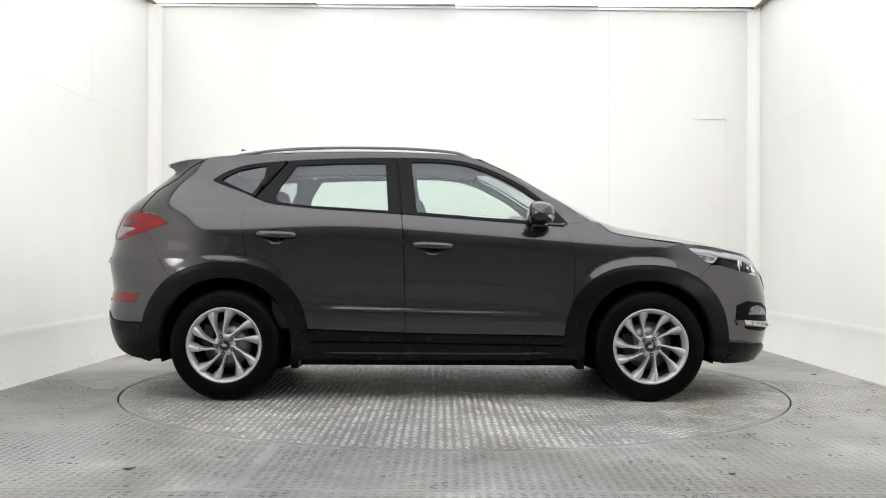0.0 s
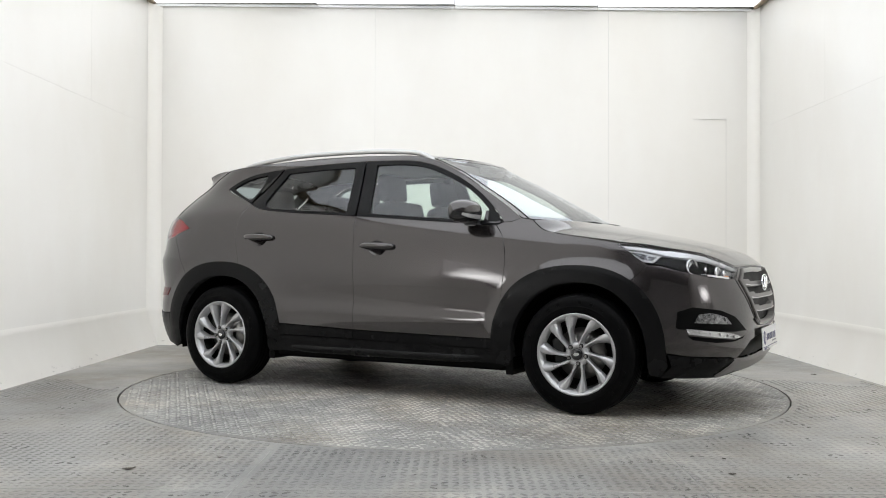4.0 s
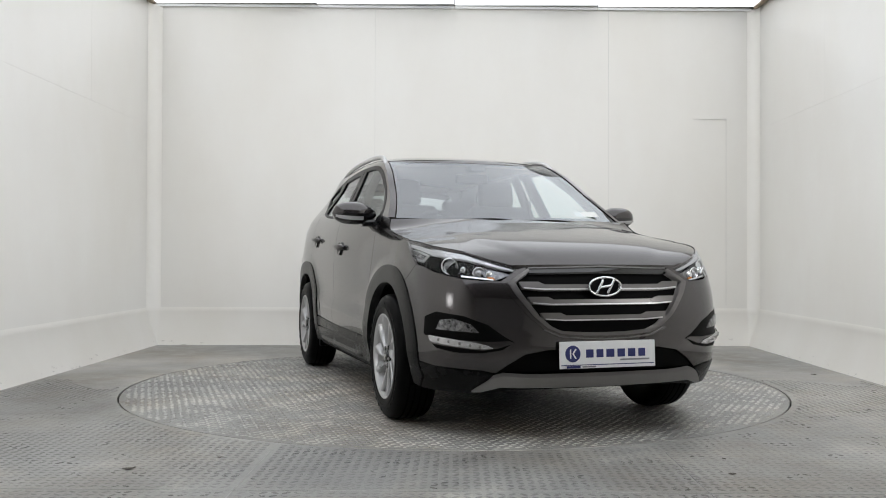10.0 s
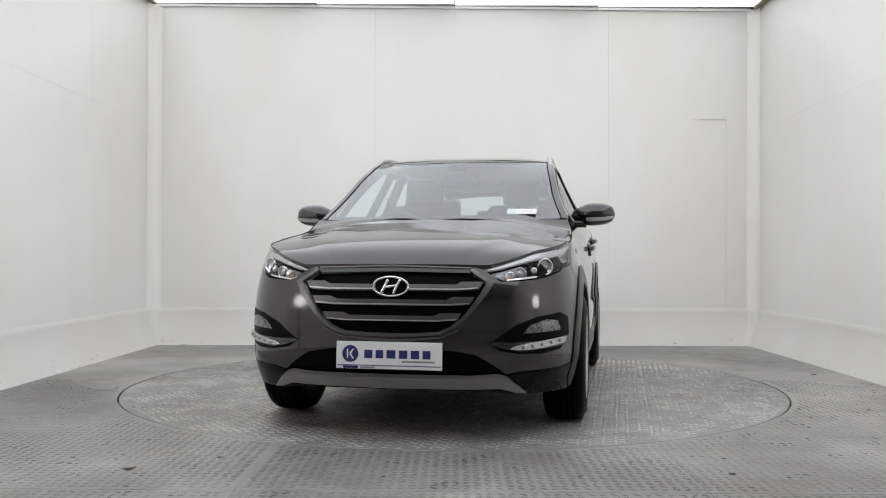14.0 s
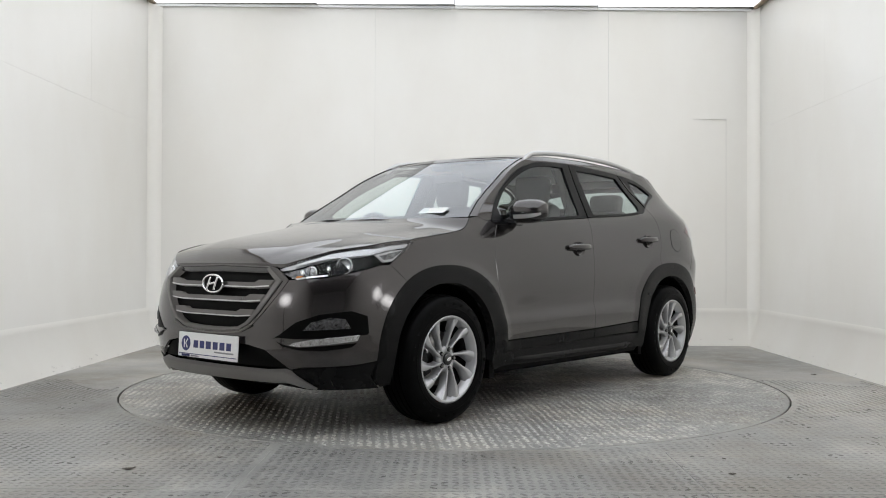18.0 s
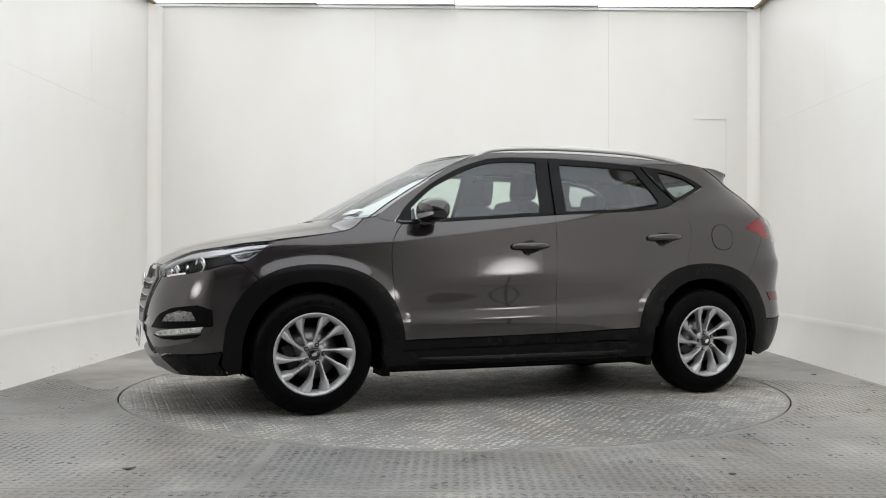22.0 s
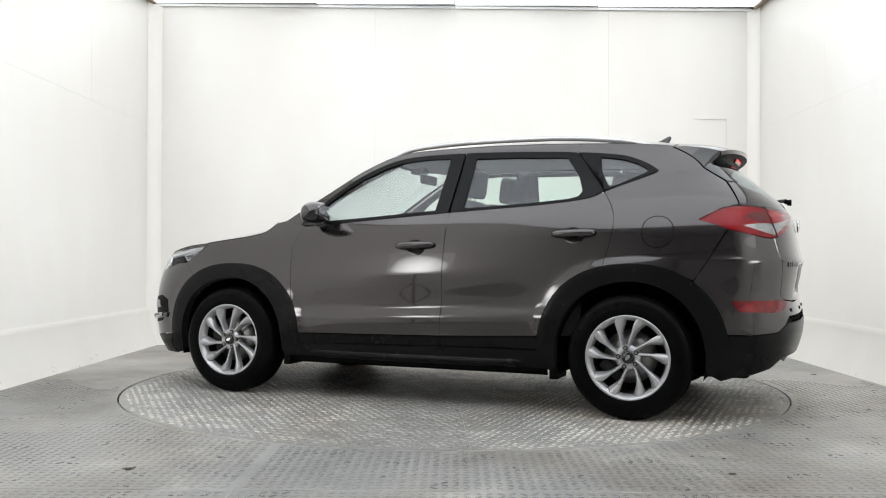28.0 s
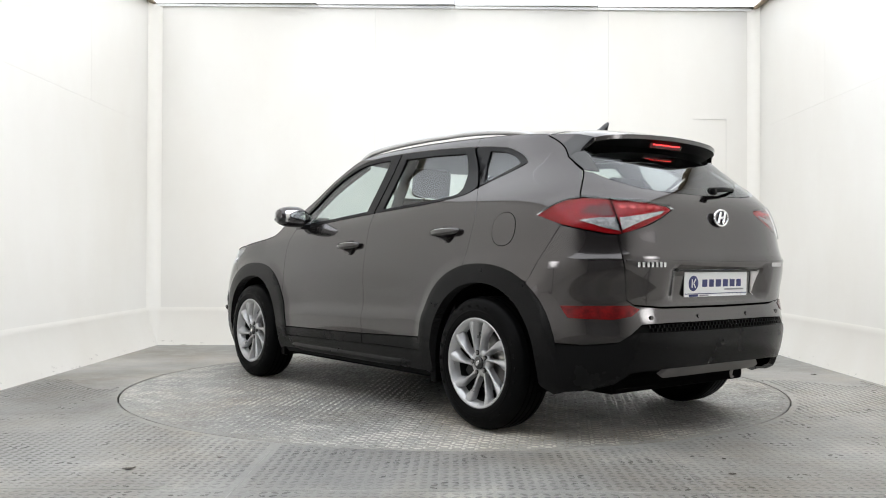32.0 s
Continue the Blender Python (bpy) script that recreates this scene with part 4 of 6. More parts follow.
part("roof_front_edge", sheet(screen_rows(0.999, 0.0015, t0=0.0, t1=0.055)), M_PAINT, car, "", True)
pillar_rows = screen_rows(0.999, 0.0012, 40, t0=0.02)
for s in (1, -1):
    part("pillar_face", sheet([r[-3:] if s > 0 else r[:3] for r in pillar_rows]), M_PAINT, car, "", True)
    part("windscreen_joint", tube([tuple(Vector(r[-3] if s > 0 else r[2])) for r in pillar_rows[1:]], 0.0032, 6), M_SHELL, car, "black windscreen seal", True)
part("windscreen", sheet(screen_rows(0.955, 0.0, t0=0.045)), M_SCREEN, car, "clear laminated windscreen", True)
# black ceramic band round the windscreen, on its inner face
for nm, kw in (("windscreen_band", dict(t0=0.03, t1=0.085)), ("windscreen_band", dict(t0=0.93, t1=1.0))):
    part(nm, sheet(screen_rows(0.99, -0.006, **kw)), M_BLACK, car, "black printed band on glass", True)
full = screen_rows(0.955, -0.006)
for s in (1, -1):
    rows = [[r[k] for k in ((0, 1) if s < 0 else (-2, -1))] for r in full]
    rows = [[tuple(Vector(r[1 if s > 0 else 0]).lerp(Vector(r[0 if s > 0 else 1]), q)) for q in (0.0, 0.25, 0.5)] for r in rows]
    part("windscreen_band", sheet(rows), M_BLACK, car, "black printed band on glass", True)
part("cowl", sheet([[(x + 0.02, y, z - 0.012) for x, y, z in screen_rows(0.97, -0.004, 12, 0.97, 1.0)[0]], [(p[0] - 0.005, p[1], p[2] - 0.02) for p in bonnet(0.95)[0]]]), M_BLACK, car, "black plastic cowl")

eave_edge = [Vector(p) for p in edge_pts(eave)]
roof_mid = spline([(-1.70, 1.582), (-1.2, 1.634), (-0.7, 1.652), (-0.2, 1.638), (0.2, 1.602), (0.36, 1.572)])


def roof_rows(n=12, v0=1.0, off=0.0):
    rows = []
    m = len(eave_edge) - 1
    for i in range(m + 1):
        e = eave_edge[i]
        t = i / m
        cx = 0.36 + (-1.54 - 0.36) * t
        rows.append([(cx + (e.x - cx) * abs(k / n) ** 2.3, e.y * k / n * v0, roof_mid(cx) + off + (e.z - roof_mid(cx)) * abs(k / n) ** 3.2) for k in range(-n, n + 1)])
    return rows


part("roof", sheet(roof_rows()), M_PAINT, car, "", True)
part("headlining", sheet(roof_rows(12, 0.96, -0.045)), M_LINER, car, "pale grey cloth headlining", True)


def roof_rail(s):
    pts = []
    for x, h in ((0.25, -0.012), (0.18, 0.014), (0.05, 0.026), (-0.3, 0.034), (-0.8, 0.036), (-1.1, 0.028), (-1.30, 0.012), (-1.42, -0.012)):
        z = near(eave, 0, x)[1] if x < 0.17 else 1.568 - 0.28 * (x - 0.17)
        pts.append((x, s * (half_width(x, z) - 0.014), z + h - 0.002))
    return part("roof_rail", tube(curve(pts, 5), 0.015, 10, 1.1), M_SATIN, car, "satin silver roof rail", True)


for s in (1, -1):
    roof_rail(s)
fin = []
for x, w, h in ((-1.27, 0.004, 0.004), (-1.32, 0.022, 0.022), (-1.37, 0.030, 0.048), (-1.405, 0.030, 0.070), (-1.425, 0.020, 0.078), (-1.435, 0.004, 0.070)):
    z = roof_mid(x) - 0.004
    fin.append([(x + (0.012 if abs(v) > 0.5 else 0), w * v, z + h * (1 - abs(v) ** 1.6)) for v in (-1, -0.6, -0.25, 0, 0.25, 0.6, 1)])
part("aerial_fin", sheet(fin), M_GLOSSBLACK, car, "dark shark fin aerial", True)

# ---- wheel arch cladding
flare_f = on_skin([(0.800, 0.345)] + F_OUT[::-1] + [(1.845, 0.30), (1.80, 0.24), (1.74, 0.25)] + F_IN + [(0.90, 0.25), (0.815, 0.27)])
pair("front_arch_cladding", flare_f, M_CLAD, off=0.006, thick=0.06, step=0.03, label="dark grey plastic wheel arch")
flare_r = on_skin([(-0.80, 0.345)] + R_OUT + [(-1.885, 0.34), (-1.90, 0.26), (-1.82, 0.235), (-1.76, 0.27)] + R_IN[::-1] + [(-0.90, 0.25), (-0.82, 0.27)])
pair("rear_arch_cladding", flare_r, M_CLAD, off=0.006, thick=0.06, step=0.03, label="dark grey plastic wheel arch")
for c in (1.335, -1.335):
    for s in (1, -1):
        r0 = [(c + 0.415 * math.cos(radians(a)), 0.345 + 0.42 * math.sin(radians(a))) for a in range(-15, 196, 10)]
        bm = sheet([[(x, s * y, z) for x, z in r0] for y in (0.86, 0.55)])
        bm.faces.new([bm.verts.new((x, s * 0.55, z)) for x, z in r0])
        part("wheel_arch_liner", bm, M_SHELL, car, "black felt arch liner")

# ---- nose
C_F = XF + HP
bump_top = [(C_F, 0.500)] + [nose_y(y, z) for y, z in ((0.12, 0.503), (0.24, 0.515), (0.32, 0.560), (0.40, 0.625), (0.48, 0.725), (0.525, 0.785))] + [nose_y(0.60, 0.786), nose_y(0.70, 0.795)] + on_skin([(1.90, 0.830), (1.80, 0.858), (1.735, 0.862)])
bump_rear = on_skin([(1.66, 0.79), (1.615, 0.745)]) + on_skin([p for p in F_CUT[::-1] if p[0] > 1.61])
bump_low = on_skin([(1.838, 0.375), (1.95, 0.36)]) + [nose_y(0.62, 0.35), nose_y(0.555, 0.335), nose_y(0.50, 0.38), nose_y(0.42, 0.43), nose_y(0.30, 0.45), (C_F, 0.452)]
FOG = [nose_y(0.835, 0.605), nose_y(0.80, 0.632), nose_y(0.70, 0.615), nose_y(0.60, 0.575), nose_y(0.52, 0.515), nose_y(0.475, 0.490), nose_y(0.53, 0.452), nose_y(0.62, 0.436), nose_y(0.72, 0.434), nose_y(0.80, 0.450), nose_y(0.838, 0.52)]
across("front_bumper", bump_top + bump_rear + bump_low, M_PAINT, step=0.025)


for s in (1, -1):
    pod = smooth_ob(panel("fog_lamp_surround", FOG, M_BLACK, car, s, gap=0.001, off=0.003, thick=0.02, step=0.05, label="black plastic fog lamp surround"))
    blade = [nose_y(0.838, 0.512), nose_y(0.74, 0.498), nose_y(0.60, 0.492), nose_y(0.50, 0.496), nose_y(0.475, 0.487), nose_y(0.55, 0.462), nose_y(0.62, 0.450), nose_y(0.74, 0.462), nose_y(0.832, 0.478)]
    smooth_ob(panel("lamp_blade", blade, M_PAINT, pod, s, gap=0, off=0.012, thick=0.012, step=0.05, label="grey-brown painted blade"))
    lampo = [nose_y(0.80, 0.545), nose_y(0.785, 0.592), nose_y(0.74, 0.600), nose_y(0.67, 0.575), nose_y(0.635, 0.535), nose_y(0.70, 0.538)]
    smooth_ob(panel("fog_lamp", lampo, M_FOGREF, pod, s, gap=0, off=0.008, thick=0.01, step=0.03, label="clear fog lamp reflector"))
    drl = [nose_y(0.818, 0.512), nose_y(0.74, 0.500), nose_y(0.66, 0.489), nose_y(0.60, 0.475), nose_y(0.575, 0.462), nose_y(0.61, 0.457), nose_y(0.66, 0.459), nose_y(0.74, 0.469), nose_y(0.812, 0.484)]
    d = smooth_ob(panel("running_lamp", drl, M_WHITELAMP, pod, s, gap=0, off=0.018, thick=0.012, step=0.03, label="clear daytime running lamp strip"))
    for y in (0.63, 0.67, 0.71, 0.75, 0.785):
        p = skin(*nose_y(y, 0.473 + 0.17 * (y - 0.66)), 0.019)
        part("diode", lathe([(0.001, 0), (0.0075, 0), (0.0075, 0.002), (0.001, 0.003)], 10, "X", (p.x, p.y * s, p.z)), M_STEEL, d)

across("lower_intake", [(C_F, 0.450), nose_y(0.30, 0.448), nose_y(0.42, 0.428), nose_y(0.50, 0.378), nose_y(0.555, 0.333), (C_F, 0.325)], M_BLACK, off=-0.02, thick=0.0, label="black lower intake mesh")
across("front_bumper_foot", [(C_F, 0.250)] + [nose_y(0.45, 0.250), nose_y(0.60, 0.232)] + on_skin([(1.80, 0.235)]) + on_skin([(1.86, 0.30), (1.84, 0.372), (1.95, 0.357)]) + [nose_y(0.62, 0.347), nose_y(0.56, 0.332), nose_y(0.60, 0.27), nose_y(0.50, 0.262), (C_F, 0.262)], M_CLAD, off=0.004, label="dark grey plastic bumper foot")
across("skid_plate", [(C_F, 0.322), nose_y(0.40, 0.325), nose_y(0.52, 0.335), nose_y(0.565, 0.322), nose_y(0.645, 0.245), nose_y(0.60, 0.246), nose_y(0.52, 0.272), nose_y(0.40, 0.268), (C_F, 0.262)], M_SKID, off=0.016, thick=0.03, label="silver painted skid plate")
part("undertray", sheet([[(x, y, 0.235) for x in (2.02, 1.5, 0.9)] for y in (-0.62, 0, 0.62)], 0.01, (0, 0, 1)), M_SHELL, car, "black plastic undertray")

# ---- grille: frame, dark field, bars
G_OUT = [nose_y(0.400, 0.850), nose_y(0.445, 0.838), nose_y(0.530, 0.780), nose_y(0.50, 0.725), nose_y(0.41, 0.615), nose_y(0.335, 0.552), nose_y(0.25, 0.517), nose_y(0.12, 0.505), (C_F, 0.502)]
G_IN = [nose_y(0.380, 0.832), nose_y(0.462, 0.775), nose_y(0.43, 0.715), nose_y(0.355, 0.615), nose_y(0.295, 0.565), nose_y(0.235, 0.540), nose_y(0.12, 0.532), (C_F, 0.530)]
grille = across("grille", [(C_F, 0.860), nose_y(0.39, 0.852)] + G_IN, M_BLACK, off=-0.028, thick=0.0, label="black radiator grille")
for s in (1, -1):
    mid = [(a[0] + (b[0] - a[0]) * 0.52, a[1] + (b[1] - a[1]) * 0.52) for a, b in zip(G_IN, G_OUT[:1] + G_OUT[2:])]
    smooth_ob(panel("grille_frame", mid + G_IN[::-1], M_GUNMETAL, grille, s, gap=0, off=0.012, thick=0.04, step=0.04, label="satin grey hexagonal grille frame"))
    smooth_ob(panel("grille_surround", G_OUT + mid[::-1], M_PAINT, grille, s, gap=0.0005, off=0.004, thick=0.03, step=0.04))
    smooth_ob(panel("grille_edge", [nose_y(0.335, 0.546), nose_y(0.25, 0.512), nose_y(0.12, 0.500), (C_F, 0.497), (C_F, 0.503), nose_y(0.12, 0.506), nose_y(0.25, 0.518), nose_y(0.332, 0.553)], M_GUNMETAL, grille, s, gap=0, off=0.013, thick=0.01, label="satin grey lower edge"))
for z, y in ((0.758, 0.445), (0.685, 0.405), (0.608, 0.345)):
    h = 0.017
    across("grille_bar", [(C_F, z + h * 0.55), nose_y(y - 0.13, z + h * 0.55), nose_y(y - 0.10, z + h + 0.006), nose_y(y, z + h + 0.006), nose_y(y - 0.018, z - h * 0.6), nose_y(y - 0.12, z - h), (C_F, z - h)], M_GUNMETAL, parent=grille, gap=0, off=0.004, thick=0.03, label="satin grey grille bar")
    # satin strip along each bar's foot, put there as its highlight
    across("bar_highlight", [(C_F, z - h + 0.006), nose_y(y - 0.12, z - h + 0.006), nose_y(y - 0.022, z - h * 0.6 + 0.006), nose_y(y - 0.022, z - h * 0.6), nose_y(y - 0.12, z - h), (C_F, z - h)], M_SATIN, parent=grille, gap=0, off=0.0075, thick=0.01, label="thin satin strip standing in for the highlight under a bar")
across("grille_cap", [(C_F, 0.858), nose_y(0.385, 0.850), nose_y(0.405, 0.825), (C_F, 0.832)], M_GLOSSBLACK, parent=grille, gap=0, off=-0.004, thick=0.02, label="gloss black strip")
# strip added for the light that the bonnet's lip reflects
across("grille_top_glint", [(C_F, 0.860), nose_y(0.385, 0.850), nose_y(0.385, 0.846), (C_F, 0.855)], M_GUNMETAL, parent=grille, gap=0, off=0.003, thick=0.02, label="thin grey strip standing in for the glint on the bonnet lip")


def emblem(x, z, rx, rz, nx, parent=None):
    """An oval ring with a slanted mark inside, as plain shapes."""
    k = 1 if nx > 0 else -1
    root = part("emblem", tube([(x, rx * math.cos(a), z + rz * math.sin(a)) for a in [2 * math.pi * i / 32 for i in range(33)]], 0.0058, 8), M_CHROME, car, "chrome oval emblem", True)
    part("emblem_backing", lathe([(0.001, x - 0.006 * k), (rx * 0.9, x - 0.006 * k), (rx * 0.88, x - 0.002 * k), (0.001, x - 0.001 * k)], 32, "X"), M_BLACK if nx > 0 else M_PAINT, root).data.transform(Matrix.Translation((0, 0, z)) @ Matrix.Diagonal((1, 1, rz / rx, 1)))
    for dy in (-0.34, 0.34):
        pts = [(x + 0.002 * k, k * (dy * rx - 0.20 * rx), z - rz * 0.72), (x + 0.004 * k, k * dy * rx, z), (x + 0.002 * k, k * (dy * rx + 0.20 * rx), z + rz * 0.72)]
        part("emblem_stroke", tube(curve(pts, 4), 0.0075, 8), M_CHROME, root, "", True)
    part("emblem_stroke", tube(curve([(x + 0.003 * k, -k * 0.40 * rx, z - 0.12 * rz), (x + 0.005 * k, 0, z + 0.02 * rz), (x + 0.003 * k, k * 0.40 * rx, z + 0.12 * rz)], 4), 0.007, 8), M_CHROME, root, "", True)
    return root


emblem(2.222, 0.757, 0.088, 0.046, 1)


def number_plate(x, z, w, h, tilt, face, rear=False):
    """A dealer's white plate: a roundel, bars for its lettering, a thin foot line."""
    k = 1 if face > 0 else -1
    root = part("dealer_plate", box((0.006, w, h), (0, 0, 0), 0.003), M_PLATE, car, "white dealer plate with navy roundel and lettering bars")
    root.matrix_local = pose(x, 0, z, 0, tilt, 0)
    fx = 0.0036 * k
    sy = k      # the reader's left is the car's right at the front
    ry = -w * 0.365 * sy
    part("roundel", lathe([(0.001, fx), (h * 0.31, fx), (h * 0.30, fx + 0.0012 * k), (0.001, fx + 0.0012 * k)], 32, "X", (0, ry, 0.006)), M_NAVY, root, "navy roundel")
    for dz, dy, tl in ((0.0, -0.10, 0), (0.09, 0.06, 35), (-0.09, 0.06, -35)):
        part("roundel_mark", box((0.001, h * 0.055, h * (0.34 if tl == 0 else 0.22)), (fx + 0.0018 * k, ry + dy * h * sy, 0.006 + dz * h), rot=Matrix.Rotation(radians(-tl * sy), 4, "X")), M_PLATE, root)
    y = -w * 0.24
    for i, lw in enumerate((0.096, 0.090, 0.104, 0.098, 0.098, 0.092)):
        part("lettering_bar", box((0.0008, w * lw * 0.80, h * 0.30), (fx + 0.0006 * k, (y + w * lw / 2) * sy, 0.006)), M_NAVY, root)
        y += w * lw * 1.13
    part("small_lettering_bar", box((0.0008, w * 0.31, h * 0.06), (fx + 0.0006 * k, w * 0.28 * sy, -h * 0.21)), M_GREYINK, root)
    part("foot_line", box((0.0008, w * 0.97, h * 0.03), (fx + 0.0006 * k, 0, -h * 0.37)), M_NAVY, root)
    part("foot_bar", box((0.0008, w * 0.14, h * 0.09), (fx + 0.0006 * k, -w * 0.36 * sy, -h * 0.44)), M_NAVY, root)
    part("foot_bar", box((0.0008, w * 0.14, h * 0.05), (fx + 0.0006 * k, -w * 0.2 * sy, -h * 0.44)), M_GREYINK, root)
    return root


number_plate(2.252, 0.425, 0.526, 0.132, -3, 1)

# ---- head lamps
HL = [nose_y(0.43, 0.838), nose_y(0.49, 0.862), nose_y(0.56, 0.885), nose_y(0.66, 0.922)] + on_skin([(1.82, 0.953), (1.70, 0.975), (1.57, 0.988), (1.545, 0.982), (1.60, 0.940), (1.70, 0.885), (1.78, 0.862), (1.90, 0.835)]) + [nose_y(0.70, 0.800), nose_y(0.60, 0.790), nose_y(0.545, 0.787)]
for s in (1, -1):
    hl = smooth_ob(panel("headlamp", HL, M_BLACK, car, s, gap=0.003, off=-0.035, thick=0.0, step=0.04, label="headlamp with chrome brow and projector"))
    smooth_ob(panel("lens", HL, M_LENS, hl, s, gap=0.003, off=0.001, thick=0.012, step=0.04, label="clear headlamp lens"))
    brow = [nose_y(0.45, 0.838), nose_y(0.50, 0.860), nose_y(0.57, 0.883), nose_y(0.66, 0.917)] + on_skin([(1.82, 0.948), (1.70, 0.970), (1.575, 0.983), (1.60, 0.955), (1.72, 0.940), (1.83, 0.915)]) + [nose_y(0.67, 0.893), nose_y(0.58, 0.867), nose_y(0.52, 0.848)]
    smooth_ob(panel("brow", brow, M_BROW, hl, s, gap=0, off=-0.010, thick=0.02, step=0.04, label="bright silver brow"))
    for y, z, r in ((0.745, 0.868, 0.044), (0.625, 0.835, 0.032)):
        p = skin(*nose_y(y, z), -0.036)
        n = (skin(*nose_y(y, z), 0.0) - p).normalized()
        mx = Vector((p.x, p.y * s, p.z))
        rot = Vector((n.x, n.y * s * 0.4, 0)).to_track_quat("Z", "Y").to_matrix().to_4x4()
        bmx = lathe([(r * 0.62, -0.002), (r, 0.004), (r, 0.014), (r * 0.86, 0.018), (r * 0.8, 0.008), (r * 0.62, 0.0)], 28, "Z")
        bmesh.ops.transform(bmx, matrix=Matrix.Translation(mx) @ rot, verts=bmx.verts)
        part("projector_ring", bmx, M_CHROME, hl, "chrome projector ring", True)
        bmx = lathe([(0.001, 0.018), (r * 0.4, 0.016), (r * 0.7, 0.006), (r * 0.74, 0.0), (0.001, -0.002)], 24, "Z")
        bmesh.ops.transform(bmx, matrix=Matrix.Translation(mx) @ rot, verts=bmx.verts)
        part("projector", bmx, M_LENS if r > 0.04 else M_WHITELAMP, hl, "round glass projector", True)
    for y, z, r in ((0.690, 0.846, 0.017), (0.575, 0.824, 0.020)):
        p = skin(*nose_y(y, z), -0.026)
        part("bulb_cap", lathe([(0.001, -0.012), (r * 0.7, -0.010), (r, 0.0), (r * 0.8, 0.007), (r * 0.4, 0.004), (0.001, 0.010)], 14, "X", (p.x, p.y * s, p.z)), M_CHROME, hl, "small chrome bulb cap", True)
    smooth_ob(panel("reflector", [nose_y(0.475, 0.822), nose_y(0.53, 0.838), nose_y(0.595, 0.856), nose_y(0.62, 0.845), nose_y(0.59, 0.803), nose_y(0.55, 0.795)], M_FOGREF, hl, s, gap=0, off=-0.024, thick=0.01, step=0.02, label="faceted clear reflector"))
    smooth_ob(panel("indicator_cover", [nose_y(0.552, 0.797), nose_y(0.558, 0.808), nose_y(0.582, 0.810), nose_y(0.588, 0.801)], M_AMBER, hl, s, gap=0, off=-0.018, thick=0.006, step=0.02, label="amber indicator bulb cover"))
    smooth_ob(panel("lower_strip", [nose_y(0.56, 0.797), nose_y(0.60, 0.803), nose_y(0.70, 0.815), nose_y(0.70, 0.808), nose_y(0.60, 0.796), nose_y(0.56, 0.792)], M_CHROME, hl, s, gap=0, off=-0.014, thick=0.01, step=0.03, label="thin chrome strip"))
    tri = on_skin([(1.605, 0.946), (1.70, 0.938), (1.80, 0.918), (1.76, 0.880), (1.70, 0.885)])
    smooth_ob(panel("side_reflector_rim", tri, M_BROW, hl, s, gap=0, off=-0.022, thick=0.01, step=0.03, label="bright rim of the side reflector"))
    smooth_ob(panel("side_reflector", inset(clean(tri), 0.011), M_FOGREF, hl, s, gap=0, off=-0.019, thick=0.004, step=0.03, label="grey side reflector"))

# ---- tail
C_R = XR - HP
GATE_SIDE = on_skin([(-1.585, 1.50), (-1.705, 1.418), (-1.83, 1.335), (-1.91, 1.205)])
gate_low = [tail_y(0.665, 1.02), tail_y(0.66, 0.85), tail_y(0.636, 0.70), tail_y(0.60, 0.675)]
glass_low = [(C_R, 1.222), tail_y(0.30, 1.226), tail_y(0.48, 1.245), tail_y(0.575, 1.285), tail_y(0.605, 1.325)]
tailgate = across("tailgate", glass_low + on_skin([(-1.835, 1.335), (-1.91, 1.205)]) + [tail_y(0.64, 1.18), tail_y(0.36, 1.160), tail_y(0.335, 1.140), tail_y(0.40, 1.105), tail_y(0.50, 1.06), tail_y(0.665, 1.012)] + gate_low[1:] + [tail_y(0.45, 0.664), (C_R, 0.662)], M_PAINT, step=0.04)
across("rear_window", glass_low + on_skin([(-1.825, 1.345), (-1.715, 1.423), (-1.64, 1.485)]) + [(C_R, 1.515)], M_GLASSDARK, parent=tailgate, gap=0.004, off=-0.004, thick=0.0, step=0.05, label="tinted heated rear window")
for s in (1, -1):
    smooth_ob(panel("rear_window_band", on_skin([(-1.60, 1.495), (-1.712, 1.420), (-1.83, 1.34)]) + [tail_y(0.575, 1.33), tail_y(0.545, 1.40), tail_y(0.52, 1.49)], M_GLOSSBLACK, tailgate, s, gap=0.002, off=-0.001, thick=0.006, step=0.05, label="gloss black window edge"))


